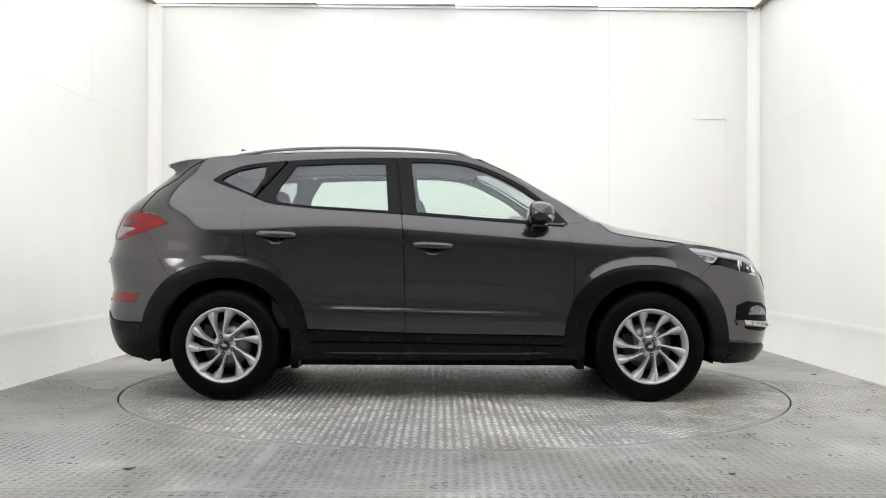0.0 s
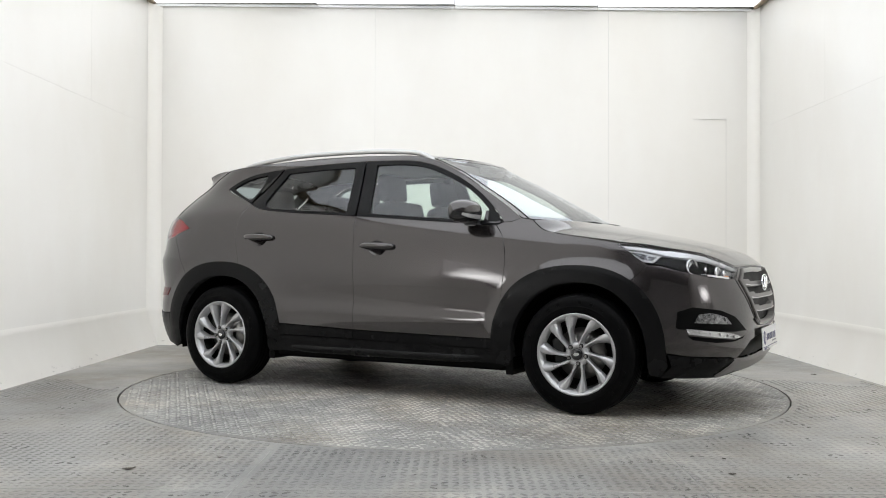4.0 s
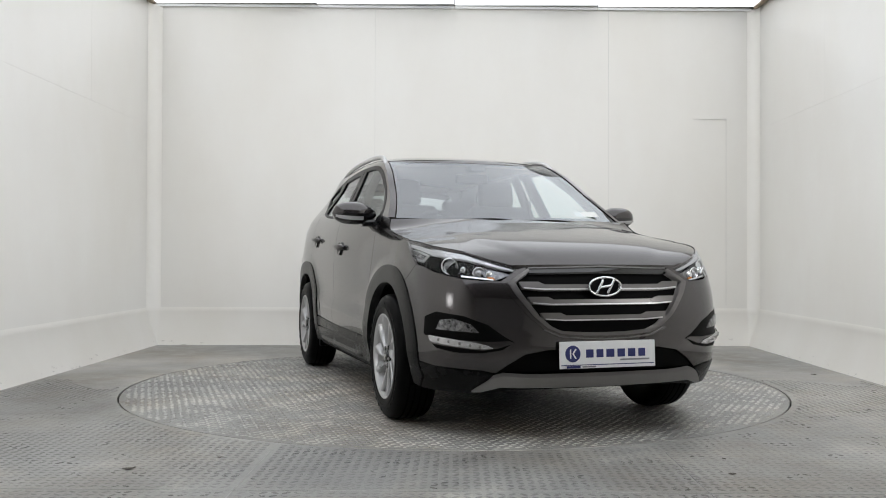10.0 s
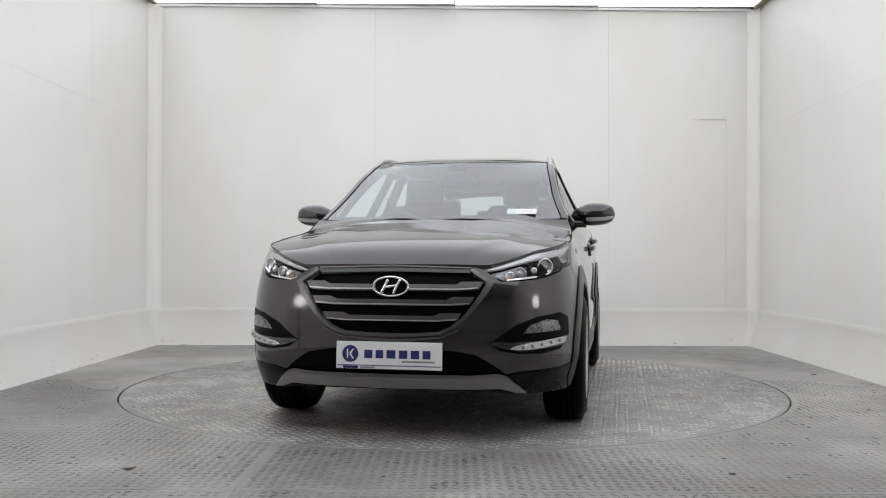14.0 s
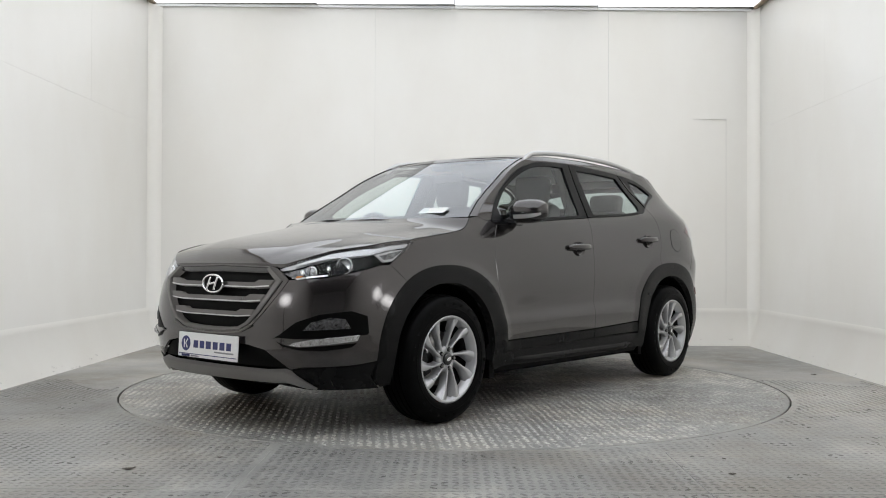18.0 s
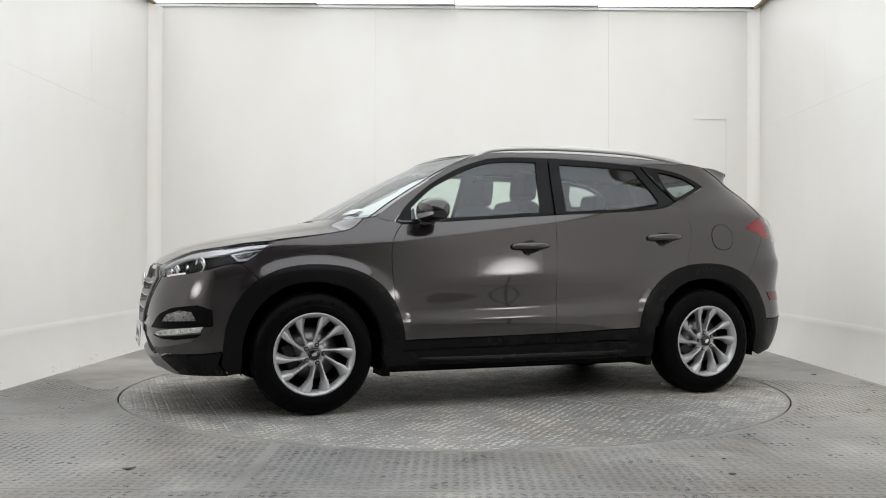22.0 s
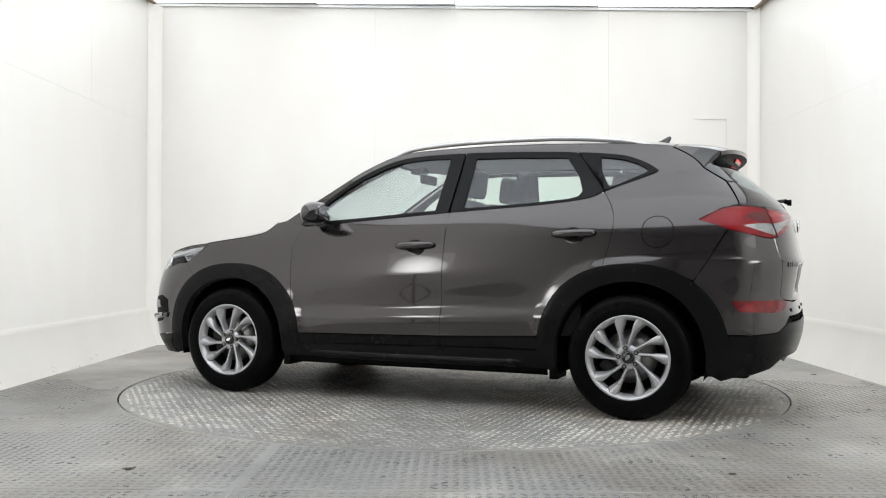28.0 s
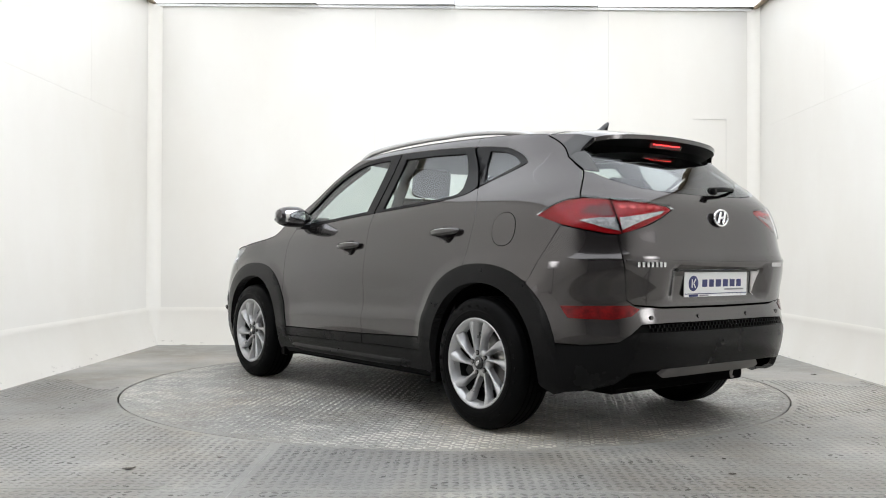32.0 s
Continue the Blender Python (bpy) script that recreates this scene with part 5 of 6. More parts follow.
def spoiler():
    """A blade over the rear window: painted top, black underside, fins at its ends."""
    top, lowr = [], []
    n = 16
    for k in range(-n, n + 1):
        v = k / n
        y = (eave_edge[-1].y - 0.002) * v
        av = abs(v)
        x0, z0 = -1.545, roof_mid(-1.545) + 0.001 - (roof_mid(-1.545) - 1.548) * av ** 3.2
        x1, z1 = -1.895 + 0.07 * av ** 2 + 0.03 * av ** 8, 1.548 - 0.018 * av ** 2 - 0.012 * av ** 8
        y1 = y * 0.88
        top.append([(x0 + (x1 - x0) * t, y + (y1 - y) * t, z0 + (z1 - z0) * t + 0.012 * math.sin(math.pi * t)) for t in [i / 8 for i in range(9)]])
        lowr.append([(x1, y1, z1), (x1 + 0.004, y1, z1 - 0.022), (x1 + 0.10, y1, z1 - 0.050 - 0.01 * av), (-1.775 + 0.03 * av, y1 * 0.97, 1.470 - 0.035 * av ** 2), (-1.70, y1 * 0.97, 1.50 - 0.02 * av ** 2)])
    sp = part("rear_spoiler", sheet(top), M_PAINT, car, "body coloured roof spoiler with black underside", True)
    part("spoiler_lip", sheet([r[:2] for r in lowr]), M_PAINT, sp, "", True)
    bm = sheet([r[1:] for r in lowr])
    sharpen(bm, 40)
    part("spoiler_underside", bm, M_BLACK, sp, "gloss black underside", True)
    for s in (1, -1):
        rim = [Vector(p) for p in (top[-1] if s > 0 else top[0])]
        rim.append(Vector((rim[-1].x + 0.02, rim[-1].y, rim[-1].z - 0.03)))
        gate = [Vector(p) for p in edge_pts(curve([(-1.535, 1.545), (-1.60, 1.512), (-1.66, 1.470), (-1.712, 1.414)], 4))]
        loft = []
        for i in range(13):
            a, b = rim[min(int(i / 12 * 9), 8)].lerp(rim[min(int(i / 12 * 9), 8) + 1], i / 12 * 9 - min(int(i / 12 * 9), 8)), gate[i]
            b = Vector((b.x, s * (b.y - 0.001), b.z))
            loft.append([tuple(a.lerp(b, q) + Vector((0, -s * 0.012 * math.sin(math.pi * q) * i / 12, 0))) for q in (0, 0.25, 0.5, 0.75, 1)])
        part("spoiler_cheek", sheet(loft[:7]), M_PAINT, sp, "", True)
        part("spoiler_fin", sheet(loft[6:]), M_GLOSSBLACK, sp, "gloss black spoiler fin", True)
        gate += [Vector(p) for p in edge_pts(curve([(-1.712, 1.414), (-1.77, 1.376), (-1.832, 1.335), (-1.88, 1.265), (-1.91, 1.205)], 4))][1:]
        part("gate_joint", tube([(g.x, s * (g.y - 0.0015), g.z) for g in gate], 0.0042, 6), M_SHELL, sp, "dark shut line", True)
    st = part("brake_lamp", box((0.012, 0.26, 0.028), (-1.838, 0, 1.502), 0.004, rot=Matrix.Rotation(radians(-25), 4, "Y")), M_REDDARK, sp, "high level brake lamp with red diodes")
    for i in range(12):
        part("diode", box((0.006, 0.009, 0.006), (-1.846, -0.105 + 0.019 * i, 1.507), 0.001), M_STOP, st)


spoiler()

TL = [on_skin([(-1.70, 1.112)])[0]] + on_skin([(-1.78, 1.160), (-1.85, 1.188), (-1.93, 1.196)]) + [tail_y(0.52, 1.185), tail_y(0.36, 1.155), tail_y(0.345, 1.135), tail_y(0.42, 1.098), tail_y(0.52, 1.055), tail_y(0.64, 1.012), tail_y(0.70, 1.018)] + on_skin([(-1.96, 1.040), (-1.84, 1.068)])
for s in (1, -1):
    tl = smooth_ob(panel("tail_lamp", TL, M_REDIN, car, s, gap=0.003, off=-0.010, thick=0.02, step=0.04, label="red tail lamp with clear lower window"))
    smooth_ob(panel("lens", TL, M_LENS, tl, s, gap=0.003, off=0.006, thick=0.016, step=0.04, label="glossy lamp lens"))
    smooth_ob(panel("dark_window", [tail_y(0.76, 1.125), tail_y(0.73, 1.155), tail_y(0.665, 1.160), tail_y(0.662, 1.108), tail_y(0.70, 1.104)], M_REDDARK, tl, s, gap=0, off=-0.006, thick=0.01, step=0.03, label="dark red inner window"))
    for win in ([tail_y(0.775, 1.083), tail_y(0.72, 1.094), tail_y(0.654, 1.094), tail_y(0.652, 1.030), tail_y(0.70, 1.042)],
                [tail_y(0.643, 1.094), tail_y(0.52, 1.112), tail_y(0.40, 1.132), tail_y(0.41, 1.120), tail_y(0.53, 1.082), tail_y(0.643, 1.034)]):
        smooth_ob(panel("clear_window", win, M_TAILCLEAR, tl, s, gap=0, off=-0.005, thick=0.01, step=0.02, label="clear reversing lamp window"))
    smooth_ob(panel("lamp_joint", [tail_y(0.657, 1.183), tail_y(0.652, 1.183), tail_y(0.645, 1.014), tail_y(0.650, 1.012)], M_SHELL, tl, s, gap=0, off=0.0072, thick=0.004, step=0.04, label="dark joint across the lamp"))
    for i in range(5):
        yd = 0.42 + 0.046 * i
        smooth_ob(panel("lamp_facet", [tail_y(yd, 1.152), tail_y(yd + 0.024, 1.154), tail_y(yd + 0.024, 1.142), tail_y(yd, 1.140)], M_LAMPDOT, tl, s, gap=0, off=-0.006, thick=0.004, step=0.04, label="pale red lamp facet"))
    smooth_ob(panel("rear_reflector", on_skin([(-1.875, 0.672)]) + [tail_y(0.62, 0.676), tail_y(0.572, 0.655), tail_y(0.62, 0.620), tail_y(0.70, 0.605)] + on_skin([(-1.92, 0.610)]), M_REFLEX, car, s, gap=0.002, off=0.004, thick=0.012, step=0.04, label="red bumper reflector"))

# rear bumper, its black foot and grid
rb_top = [(C_R, 0.655), tail_y(0.45, 0.658), tail_y(0.60, 0.672), tail_y(0.638, 0.70), tail_y(0.662, 0.85), tail_y(0.667, 1.010), tail_y(0.72, 1.012)] + on_skin([(-1.96, 1.035), (-1.86, 1.058), (-1.69, 0.78)])
rb_side = on_skin([p for p in R_CUT if p[0] < -1.64 and p[1] > 0.49])
rb_low = on_skin([(-1.862, 0.488), (-1.98, 0.486)]) + [tail_y(0.68, 0.50), tail_y(0.63, 0.535), tail_y(0.575, 0.582), tail_y(0.40, 0.588), (C_R, 0.588)]
across("rear_bumper", rb_top + rb_side + rb_low, M_PAINT, step=0.025)
across("rear_bumper_foot", [(C_R, 0.545), tail_y(0.45, 0.545), tail_y(0.60, 0.548), tail_y(0.64, 0.530), tail_y(0.69, 0.497)] + on_skin([(-1.98, 0.482), (-1.868, 0.484), (-1.87, 0.36), (-1.85, 0.25), (-1.95, 0.262)]) + [tail_y(0.66, 0.30), tail_y(0.60, 0.355), tail_y(0.45, 0.365), (C_R, 0.368)], M_CLAD, off=0.006, thick=0.03, label="dark grey plastic bumper foot")
part("grid_backing", box((0.01, 0.24, 0.09), (-2.188, 0, 0.568)), M_SHELL, car, "dark backing")
grid = across("rear_grid", [(C_R, 0.588), tail_y(0.40, 0.586), tail_y(0.575, 0.578), tail_y(0.625, 0.537), tail_y(0.585, 0.546), tail_y(0.45, 0.543), (C_R, 0.543)], M_BLACK, off=-0.012, thick=0.0, label="black honeycomb strip")
for i in range(-20, 21):
    y = i * 0.0275
    for j, z in enumerate((0.557, 0.574)):
        yy = abs(y + (0.0135 if j else 0))
        if yy < 0.55:
            p = skin(*tail_y(yy, z), -0.004)
            part("grid_rib", box((0.012, 0.006, 0.014), (p.x, math.copysign(p.y, y + (0.0135 if j else 0)), z)), M_CLAD, grid)
across("rear_skid_plate", [(C_R, 0.364), tail_y(0.36, 0.362), tail_y(0.42, 0.318), tail_y(0.38, 0.300), (C_R, 0.302)], M_GUNMETAL, off=-0.02, thick=0.02, label="dull silver lower skid strip")
for y in (-0.52, -0.2, 0.2, 0.52):
    p = skin(*tail_y(abs(y), 0.615), 0.001)
    part("parking_sensor", lathe([(0.001, -0.004), (0.011, -0.004), (0.010, 0.002), (0.001, 0.002)], 16, "X", (p.x, math.copysign(p.y, y), p.z)), M_PAINT, car, "round parking sensor")
# plate pocket, plate, badge, small letter strips
across("gate_crease", [(C_R, 0.884), tail_y(0.45, 0.886), tail_y(0.655, 0.890), tail_y(0.655, 0.884), tail_y(0.45, 0.879), (C_R, 0.877)], M_PAINT, parent=tailgate, gap=0, off=0.004, thick=0.006, step=0.05)
across("plate_lamp_bar", [(C_R, 0.856), tail_y(0.335, 0.852), tail_y(0.34, 0.838), (C_R, 0.842)], M_GLOSSBLACK, parent=tailgate, gap=0, off=0.012, thick=0.02, label="gloss black plate lamp bar")
number_plate(-2.163, 0.768, 0.526, 0.125, -2, -1, True)
smooth_ob(panel("pocket_corner", [tail_y(0.29, 0.84), tail_y(0.36, 0.842), tail_y(0.325, 0.70)], M_SATIN, tailgate, -1, gap=0.001, off=0.006, thick=0.01, label="pale triangular pocket corner"))
emblem(-2.192, 1.105, 0.056, 0.040, -1)
for y0, n, side, h in ((0.60, 7, 1, 0.024), (0.44, 6, -1, 0.022)):
    for i in range(n):
        y = y0 - 0.0235 * i if side > 0 else y0 + 0.021 * i
        p = skin(*tail_y(y, 0.868), 0.003)
        part("badge_bar", box((0.004, 0.0165, h), (p.x, p.y * side, p.z), 0.001), M_SATIN, tailgate, "small chrome badge bar")
# rear wiper
part("rear_wiper", tube(curve([(-2.125, 0.0, 1.248), (-2.11, -0.14, 1.262), (-2.055, -0.30, 1.270)], 5), [0.016, 0.016, 0.015, 0.014, 0.014, 0.013, 0.012, 0.011, 0.010, 0.009, 0.008], 8), M_BLACK, car, "black rear wiper", True)
part("wiper_hub", lathe([(0.001, -2.155), (0.020, -2.155), (0.017, -2.13), (0.001, -2.128)], 18, "X", (0, 0, 1.243)), M_BLACK, car, "black wiper hub", True)
# front wipers lie along the screen's foot
for a, b in (((1.200, 0.50, 1.101), (1.220, -0.02, 1.125)), ((1.228, 0.05, 1.112), (1.160, -0.40, 1.126))):
    mid = ((a[0] + b[0]) / 2 + 0.015, (a[1] + b[1]) / 2, (a[2] + b[2]) / 2 + 0.012)
    part("front_wiper", tube(curve([a, mid, b], 6), 0.0042, 8), M_BLACK, car, "black front wiper", True)

# ---- mirrors, handles, fuel flap
for s in (1, -1):
    mir = new("door_mirror")
    mir.parent = car
    mir.matrix_local = pose(0.0, 0, 0)
    rows = []
    for i in range(21):
        t = i / 20
        y = s * (0.782 + 0.280 * t)
        k = (1 - abs(2 * t - 1) ** 2.7) ** (1 / 2.4) if 0 < t < 1 else 0.02
        k = k * (0.62 + 0.38 * ease(0.0, 0.45, t))
        xc, zc = 0.640 - 0.020 * t, 1.180 - 0.008 * (1 - t)
        ring = []
        for q in range(33):
            a = 2 * math.pi * q / 32
            c, n = math.cos(a), math.sin(a)
            ring.append((xc + k * (0.098 if c > 0 else 0.070) * math.copysign(abs(c) ** 0.8, c), y, zc + k * (0.076 if n > 0 else 0.068) * math.copysign(abs(n) ** 0.85, n)))
        rows.append(ring)
    part("mirror_cap", sheet([r[:18] for r in rows]), M_PAINT, mir, "", True)
    part("mirror_foot", sheet([r[17:] for r in rows]), M_GLOSSBLACK, mir, "gloss black lower shell", True)
    part("mirror_glass", sheet([[(r[k][0] - 0.002, r[k][1], r[k][2]) for k in range(13, 20)] for r in rows[6:-3]]), M_CHROME, mir, "mirror glass", True)
    part("mirror_indicator", sheet([[(r[k][0] + 0.003, r[k][1] + s * 0.002, r[k][2] - 0.002) for k in (29, 30, 31)] for r in rows[7:-1]]), M_BROW, mir, "bright side indicator strip", True)
    part("mirror_stalk", box((0.09, 0.10, 0.045), (0.645, s * 0.835, 1.118), 0.015), M_GLOSSBLACK, mir, "gloss black mirror stalk")
    part("mirror_sail", sheet([[(0.70, s * (half_width(0.70, 1.2) - 0.002), 1.20), (0.82, s * (half_width(0.82, 1.118) + 0.002), 1.118)], [(0.70, s * (half_width(0.70, 1.115) + 0.002), 1.115), (0.80, s * (half_width(0.80, 1.112) + 0.002), 1.112)]]), M_GLOSSBLACK, mir)
    for nm, xc, zc in (("front_door", -0.03, 0.972), ("rear_door", -1.02, 1.038)):
        y = half_width(xc, zc)
        pts = [(xc + dx, s * (half_width(xc + dx, zc) + dy), zc + dz) for dx, dy, dz in ((0.125, -0.002, -0.002), (0.10, 0.022, 0.0), (0.0, 0.034, 0.004), (-0.09, 0.026, 0.006), (-0.125, 0.006, 0.008))]
        hd = part("door_handle", tube(curve(pts, 4), [0.007 + 0.0115 * math.sin(math.pi * i / 16) ** 0.5 for i in range(17)], 12, 1.15), M_PAINT, DOORS[nm, s], "body coloured pull handle", True)
        def dish(u, z, off=0.0, xc=xc, zc=zc - 0.010):
            """A shallow hollow whose rim stands on the door's skin."""
            d = min(1.0, math.hypot((u - xc) / 0.060, (z - zc) / 0.047))
            return skin(u, z, off + 0.0015 + 0.010 * d ** 2)
        smooth_ob(panel("handle_cup", [(xc + 0.060 * math.cos(a), zc - 0.010 + 0.047 * math.sin(a)) for a in [2 * math.pi * i / 24 for i in range(24)]], M_PAINT, DOORS[nm, s], s, gap=0, off=0.0, thick=0.012, step=0.012, label="round hollow behind the handle", surf=dish, true_normals=False))
fl = [(-1.492 + 0.088 * math.copysign(abs(math.cos(a)) ** 0.9, math.cos(a)), 1.046 + 0.088 * math.copysign(abs(math.sin(a)) ** 0.9, math.sin(a))) for a in [2 * math.pi * i / 36 for i in range(36)]]
smooth_ob(panel("fuel_flap_joint", on_skin(fl), M_SHELL, car, 1, gap=0, off=0.0012, thick=0.003, step=0.04, label="dark joint ring"))
smooth_ob(panel("fuel_flap", on_skin([(-1.492 + (x + 1.492) * 0.962, 1.046 + (z - 1.046) * 0.962) for x, z in fl]), M_PAINT, car, 1, gap=0, off=0.0022, thick=0.004, step=0.04, label="round painted fuel flap"))

# ---- wheels
def wheel(name):
    """Tyre, barrel, ten leaning spokes, nuts, cap; outer face looks to +y."""
    root = new(name)
    root.parent = car
    R = 0.348
    prof = [(0.218, -0.105), (0.255, -0.115), (0.305, -0.112), (0.332, -0.100), (R - 0.004, -0.082), (R, -0.05), (R, 0.05), (R - 0.004, 0.082), (0.334, 0.098), (0.306, 0.112), (0.262, 0.116), (0.236, 0.112), (0.226, 0.104)]
    bm = lathe(prof[:-1] + [(0.226, 0.104), (0.222, 0.0)], 72, "Y")
    for f in [f for f in bm.faces if len(f.verts) > 4]:
        bm.faces.remove(f)
    tyre = part("tyre", bm, M_RUBBER, root, "black road tyre", True)
    for d in (-0.052, -0.018, 0.018, 0.052):
        b2 = lathe([(R - 0.006, d - 0.0045), (R + 0.0008, d - 0.0045), (R + 0.0008, d + 0.0045), (R - 0.006, d + 0.0045)], 72, "Y")
        for f in [f for f in b2.faces if len(f.verts) > 4]:
            b2.faces.remove(f)
        part("tread_groove", b2, M_SHELL, tyre, "dark tread groove", True)
    b2 = lathe([(0.268, 0.114), (0.274, 0.1185), (0.280, 0.114)], 72, "Y")
    for f in [f for f in b2.faces if len(f.verts) > 4]:
        b2.faces.remove(f)
    part("sidewall_ridge", b2, M_RUBBER, tyre, "", True)
    # raised sidewall writing as plain bars
    for k in range(22):
        a = radians(25 + 130 * (k % 11) / 10 + (180 if k > 10 else 0))
        if k % 11 in (5,):
            continue
        b3 = box((0.020, 0.002, 0.014), (0, 0.1155, 0.300))
        bmesh.ops.transform(b3, matrix=Matrix.Rotation(a - HP, 4, "Y"), verts=b3.verts)
        part("sidewall_bar", b3, M_RUBBER, tyre)
    rings = []
    for pf in ([(0.205, 0.060), (0.214, 0.085), (0.226, 0.100), (0.236, 0.106), (0.238, 0.112), (0.230, 0.114), (0.222, 0.106), (0.212, 0.092)], [(0.222, -0.09), (0.200, -0.085), (0.192, 0.02), (0.207, 0.064)]):
        bm = lathe(pf, 64, "Y")
        for f in [f for f in bm.faces if len(f.verts) > 4]:
            bm.faces.remove(f)
        rings.append(bm)
    rim = part("rim", rings[0], M_ALLOY, root, "silver ten-spoke alloy rim", True)
    part("barrel", rings[1], M_ALLOYDARK, root, "dark wheel barrel", True)
    part("brake_disc", lathe([(0.05, 0.0), (0.150, 0.0), (0.150, 0.018), (0.05, 0.020)], 40, "Y"), M_STEEL, root, "steel brake disc", True)
    part("barrel_back", lathe([(0.001, -0.03), (0.196, -0.03), (0.196, -0.02), (0.001, -0.018)], 40, "Y"), M_ALLOYDARK, root, "dark wheel interior", True)
    part("caliper", box((0.07, 0.05, 0.14), (0.125, 0.02, 0.03), 0.012), M_ALLOYDARK, root)
    for k in range(10):
        a0 = 36 * k + (5 if k % 2 else 0)
        twist = 17
        rows = []
        for i in range(9):
            t = i / 8
            r = 0.045 + (0.222 - 0.045) * t
            a = radians(a0 + twist * t)
            w = 0.0100 + 0.024 * ease(0.40, 1, t) + 0.007 * (1 - ease(0, 0.25, t))
            y = 0.082 + 0.016 * t
            row = []
            for q, dy in ((-1, -0.034), (-0.97, 0.000), (-0.86, 0.007), (0.0, 0.008), (0.14, 0.005), (0.92, -0.016), (1, -0.036)):
                an = a + q * w / max(r, 0.06)
                row.append((r * math.cos(an), y + dy, r * math.sin(an)))
            rows.append(row)
        bm = sheet(rows)
        sharpen(bm, 28)
        part("spoke", bm, M_ALLOY, rim, "", True)
    part("hub", lathe([(0.001, 0.05), (0.070, 0.05), (0.073, 0.072), (0.066, 0.086), (0.034, 0.090), (0.034, 0.07), (0.001, 0.07)], 40, "Y"), M_ALLOY, rim, "", True)
    part("centre_cap", lathe([(0.033, 0.06), (0.033, 0.099), (0.028, 0.103), (0.001, 0.104)][::-1], 28, "Y"), M_GLOSSBLACK, rim, "black centre cap", True)
    part("cap_mark", lathe([(0.001, 0.1045), (0.017, 0.1045), (0.016, 0.1055), (0.001, 0.1055)], 20, "Y"), M_CHROME, rim, "small bright oval mark").data.transform(Matrix.Diagonal((1, 1, 0.6, 1)))
    for k in range(5):
        a = radians(72 * k + 54)
        part("lug_nut", lathe([(0.001, 0.101), (0.007, 0.101), (0.0088, 0.098), (0.0088, 0.07), (0.001, 0.07)], 6, "Y", (0.054 * math.cos(a), 0, 0.054 * math.sin(a))), M_STEEL, rim)
        part("nut_well", lathe([(0.001, 0.0935), (0.0132, 0.0935), (0.0132, 0.080), (0.001, 0.080)], 16, "Y", (0.054 * math.cos(a), 0, 0.054 * math.sin(a))), M_ALLOYDARK, rim)
    return root


w0 = wheel("wheel")
w0.matrix_local = pose(1.335, 0.795, 0.348, 0, 20, 0)
for x, s, spin in ((1.335, -1, 8), (-1.335, 1, 50), (-1.335, -1, -12)):
    o = copy_thing(w0, pose(x, 0.795 * s, 0.348, 0, spin, 0 if s > 0 else 180))
    o.parent = car
for x in (0.93, -0.93):
    for s in (1, -1):
        part("mud_flap", box((0.05, 0.20, 0.11), (x - 0.03 if x > 0 else x + 0.03, s * 0.76, 0.255), 0.006), M_BLACK, car, "black rubber flap")
part("underbody", box((3.9, 1.10, 0.10), (0, 0, 0.27), 0.03), M_SHELL, car, "dark underbody")
part("floor_pan", box((1.78, 1.58, 0.05), (0, 0, 0.29), 0.02), M_SHELL, car, "dark floor pan between the wheels")
part("axle_beam", tube([(-1.335, -0.7, 0.33), (-1.30, 0, 0.28), (-1.335, 0.7, 0.33)], 0.035, 10), M_SHELL, car, "dark rear axle")
part("exhaust", tube(curve([(-1.2, -0.35, 0.27), (-1.7, -0.42, 0.27), (-1.95, -0.45, 0.26)], 4), 0.03, 10), M_STEEL, car, "steel exhaust pipe", True)

# ---- cabin
def soft(size, at, bevel, rot=None):
    return box(size, at, bevel, rot, 4)


def seat(y, x, name="front_seat"):
    st = new(name)
    st.parent = car
    part("cushion", soft((0.50, 0.50, 0.20), (x + 0.12, y, 0.66), 0.06), M_FABRIC, st, "", True)
    part("backrest", soft((0.16, 0.48, 0.62), (x - 0.20, y, 0.98), 0.06, Matrix.Rotation(radians(-16), 4, "Y")), M_FABRIC, st, "", True)
    part("headrest", soft((0.10, 0.27, 0.19), (x - 0.325, y, 1.385), 0.045, Matrix.Rotation(radians(-8), 4, "Y")), M_FABRIC, st, "", True)
    for d in (-0.05, 0.05):
        part("headrest_post", tube([(x - 0.30, y + d, 1.22), (x - 0.32, y + d, 1.34)], 0.006, 8), M_CHROME, st)
    return st


for y in (0.37, -0.37):
    seat(y, 0.10)
bench = new("rear_seat")
bench.parent = car
part("cushion", soft((0.50, 1.26, 0.20), (-0.72, 0, 0.68), 0.06), M_FABRIC, bench, "", True)
part("backrest", soft((0.18, 1.26, 0.62), (-1.06, 0, 0.96), 0.06, Matrix.Rotation(radians(-22), 4, "Y")), M_FABRIC, bench, "", True)
for y in (0.40, -0.40):
    part("headrest", soft((0.10, 0.27, 0.17), (-1.205, y, 1.315), 0.045, Matrix.Rotation(radians(-10), 4, "Y")), M_FABRIC, bench, "", True)
part("headrest", soft((0.09, 0.22, 0.09), (-1.19, 0, 1.262), 0.035), M_FABRIC, bench, "", True)
part("cabin_floor", box((2.3, 1.5, 0.03), (-0.1, 0, 0.44)), M_SHELL, car, "black carpet")
part("boot_floor", box((0.75, 1.2, 0.03), (-1.65, 0, 0.78)), M_SHELL, car, "black carpet")
part("parcel_shelf", box((0.55, 1.16, 0.02), (-1.52, 0, 1.12)), M_DASH, car, "black load cover")
part("dashboard", soft((0.46, 1.44, 0.30), (0.93, 0, 0.955), 0.07), M_DASH, car, "charcoal dashboard", True)
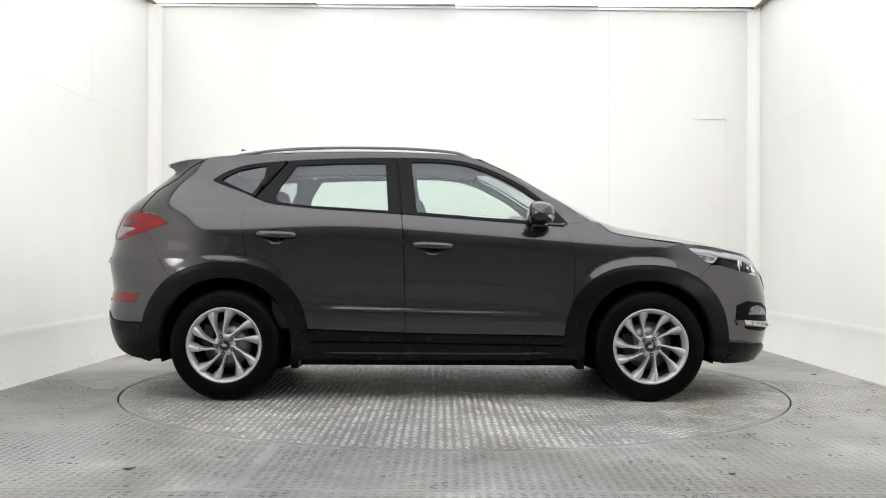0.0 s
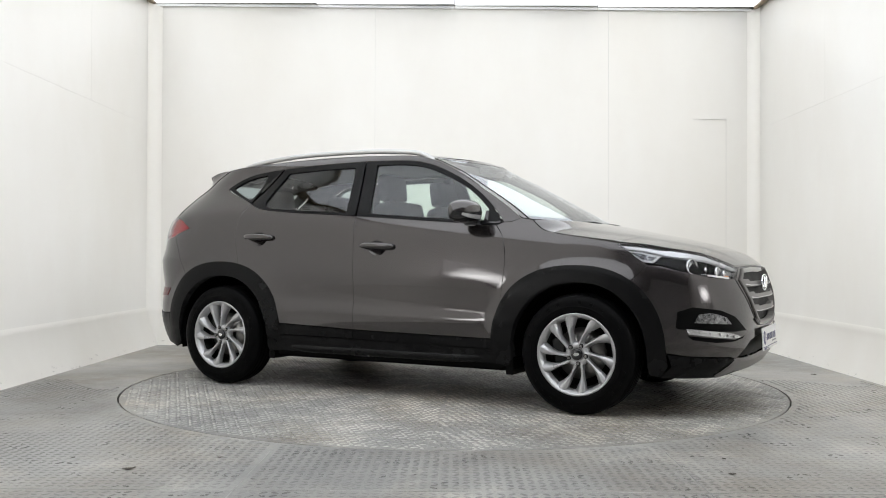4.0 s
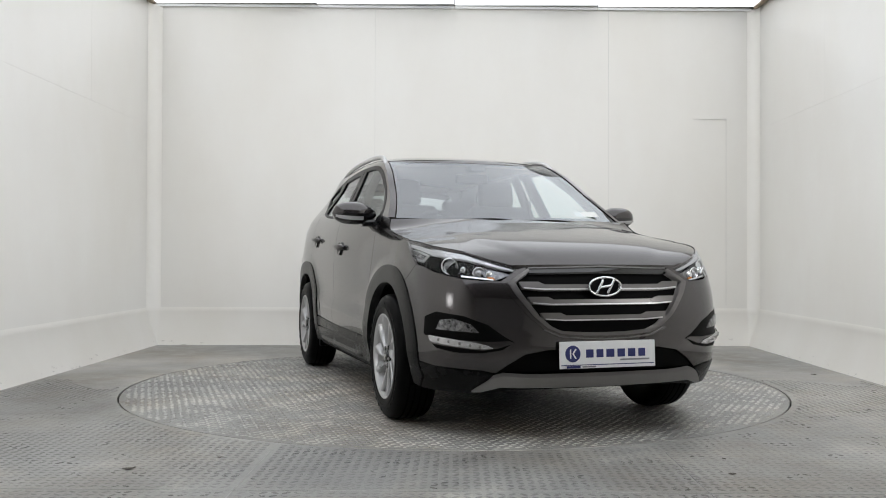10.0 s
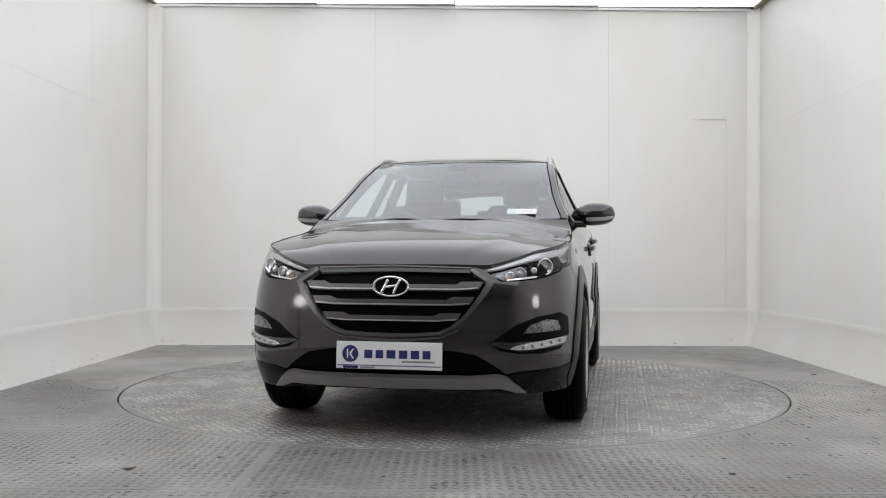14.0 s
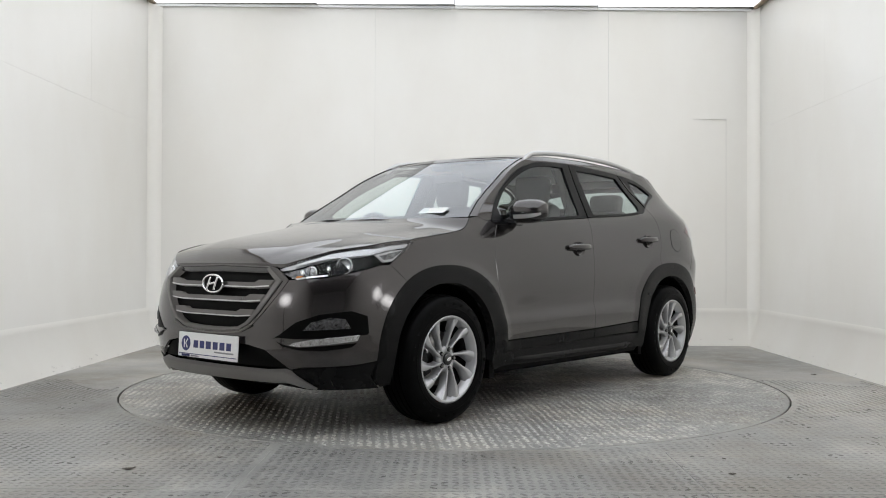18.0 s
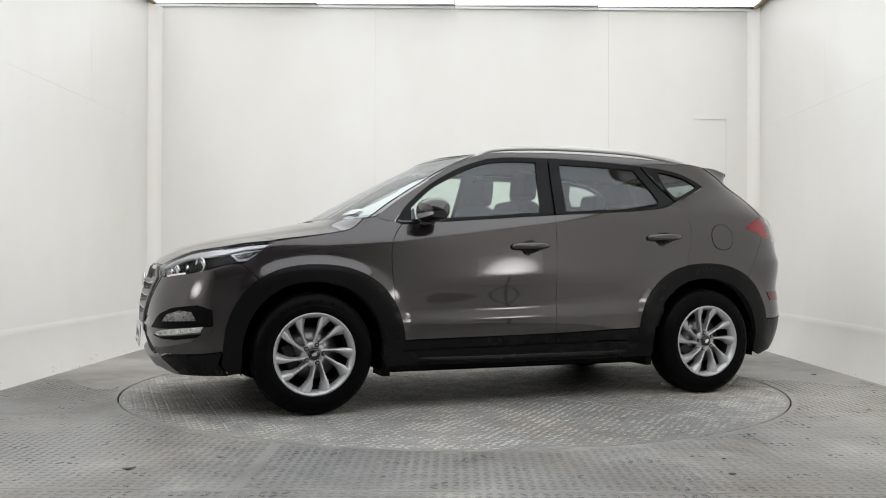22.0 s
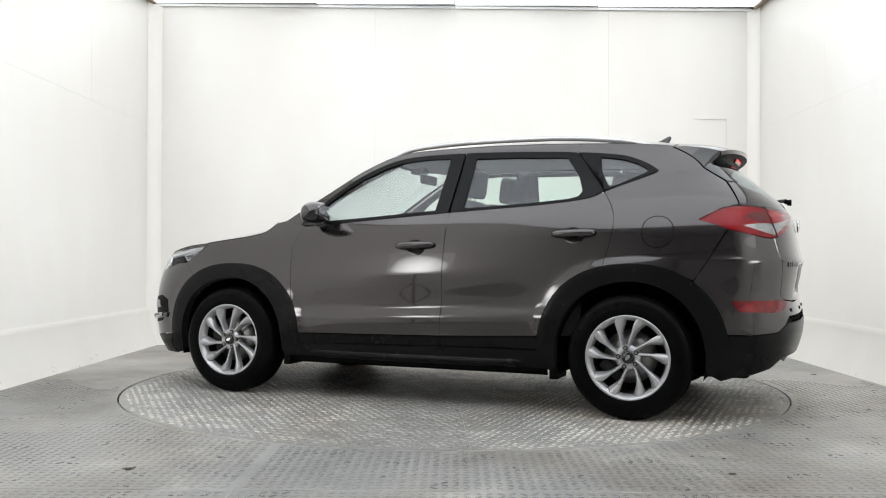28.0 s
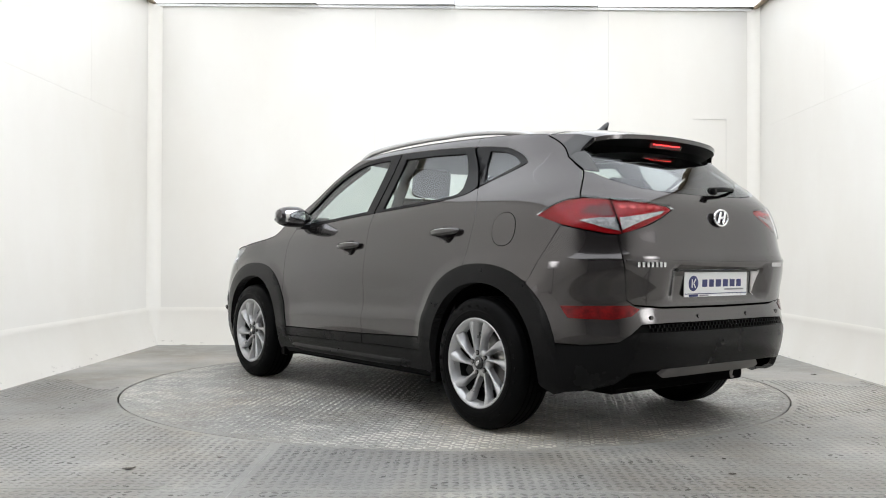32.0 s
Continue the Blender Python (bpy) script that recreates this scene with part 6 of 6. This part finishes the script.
part("binnacle", soft((0.16, 0.34, 0.09), (0.76, -0.37, 1.115), 0.03), M_DASH, car, "instrument cowl", True)
part("centre_screen", soft((0.03, 0.24, 0.15), (0.715, 0, 1.06), 0.01), M_GLOSSBLACK, car, "dark centre screen")
part("centre_console", soft((0.8, 0.24, 0.28), (0.32, 0, 0.62), 0.05), M_DASH, car, "charcoal console", True)
rot = Matrix.Translation((0.56, -0.37, 1.03)) @ Matrix.Rotation(radians(-66), 4, "Y")
b = tube([tuple(rot @ Vector((0.185 * math.cos(a), 0.185 * math.sin(a), 0))) for a in [2 * math.pi * i / 32 for i in range(33)]], 0.016, 8)
sw = part("steering_wheel", b, M_DASH, car, "black steering wheel", True)
b = box((0.34, 0.05, 0.03), (0, 0, -0.01), 0.01)
bmesh.ops.transform(b, matrix=rot @ Matrix.Rotation(HP, 4, "Z"), verts=b.verts)
part("steering_spoke", b, M_DASH, sw)
part("inside_mirror", soft((0.03, 0.24, 0.065), (0.27, 0, 1.455), 0.012), M_DASH, car, "black interior mirror")
part("mirror_mount", soft((0.10, 0.11, 0.045), (0.345, 0, 1.520), 0.02), M_DASH, car, "black sensor mount")
for s in (1, -1):
    for nm, x0, x1 in (("door_trim", -0.20, 0.78), ("door_trim", -1.05, -0.22)):
        rows = [[(x, s * (half_width(x, z) - 0.075), z) for z in (0.45, 0.8, 1.0, near(belt, 0, x)[1] - 0.012)] + [(x, s * (half_width(x, near(belt, 0, x)[1]) - 0.016), near(belt, 0, x)[1] - 0.004)] for x in [x0 + (x1 - x0) * i / 8 for i in range(9)]]
        part(nm, sheet(rows), M_DASH, DOORS["front_door" if x0 > -0.21 else "rear_door", s], "black door trim", True)
    part("pillar_trim", tube(curve([(-0.25, s * 0.69, 1.16), (-0.26, s * 0.60, 1.40), (-0.27, s * 0.54, 1.53)], 4), 0.035, 8), M_DASH, car, "charcoal pillar trim", True)
    part("pillar_trim", tube(curve([(0.86, s * 0.715, 1.12), (0.56, s * 0.640, 1.345), (0.22, s * 0.575, 1.515)], 4), 0.022, 8), M_DASH, car, "charcoal pillar trim", True)
    part("belt_strap", tube([(-0.22, s * 0.66, 1.36), (-0.20, s * 0.60, 0.8)], 0.014, 6, 0.3), M_DASH, car, "black seat belt")
    rows = [[(x, s * (half_width(x, z) - 0.05), z) for z in (0.9, 1.15, 1.28, 1.33)] for x in (-1.16, -1.3, -1.45, -1.6)]
    part("quarter_trim", sheet(rows), M_DASH, car, "black boot side trim", True)
part("tax_disc_sheet", sheet([[(1.03, 0.595, 1.165), (0.97, 0.595, 1.20)], [(1.06, 0.42, 1.165), (1.00, 0.42, 1.20)]]), M_PAPER, car, "white paper card on the dash")


# ---------------------------------------------------------------- scraps on the floor
def scrap(x, y, size, turn, seed):
    """A dry curled leaf or tape scrap lying on the plates."""
    rnd = random.Random(seed)
    rows = []
    for i in range(5):
        t = i / 4 - 0.5
        w = size * (0.10 + 0.22 * (1 - (2 * t) ** 2)) * rnd.uniform(0.7, 1.2)
        rows.append([(size * t, v * w + size * 0.3 * t * t, 0.0032 + size * 0.10 * (abs(t) + v * v * 0.5) * rnd.uniform(0.6, 1.2)) for v in (-1, 0, 1)])
    ob = mesh_ob("floor_scrap", sheet(rows, 0.0012, (0, 0, -1)), M_SCRAP, None, "", True)
    ob.matrix_world = pose(x, y, 0, 0, 0, turn)
    return tagged(ob, "small dark dry scrap lying on the floor plates", "debris", "scraps on the floor")


M_SCRAP = surface("dry_brown_scrap", (0.06, 0.048, 0.036), 0.8, 0, 0.4, 60.0, 300.0, 0.2)
SCRAPS = ((-1.366, -2.668, 0.055, 20), (-1.691, -2.458, 0.020, 70), (-1.041, -2.437, 0.028, 10), (1.164, -2.69, 0.030, -15), (2.813, 0.608, 0.045, 5), (2.472, -1.062, 0.035, 40), (1.217, -2.402, 0.022, 120))
for k, (x, y, size, turn) in enumerate(SCRAPS):
    scrap(x, y, size, turn, k)


# ---------------------------------------------------------------- what moves
def motions():
    turn = [(0.0, 0.83), (6.0, -42.1), (9.0, -64.0), (13.0, -93.2), (19.0, -136.8), (23.0, -166.0), (28.0, -202.3), (32.0, -231.7)]
    rows = []
    for (t0, a0), (t1, a1) in zip(turn, turn[1:]):
        n = 2
        rows += [(t0 + (t1 - t0) * i / n, a0 + (a1 - a0) * i / n) for i in range(n)]
    rows.append(turn[-1])
    walk(turntable, [(t, pose(0, 0, 0, 0, 0, a)) for t, a in rows])
    walk(car, [(t, pose(0, 0, 0.0024, 0, 0, a) @ pose(-0.110, 0.081, 0)) for t, a in rows])


motions()
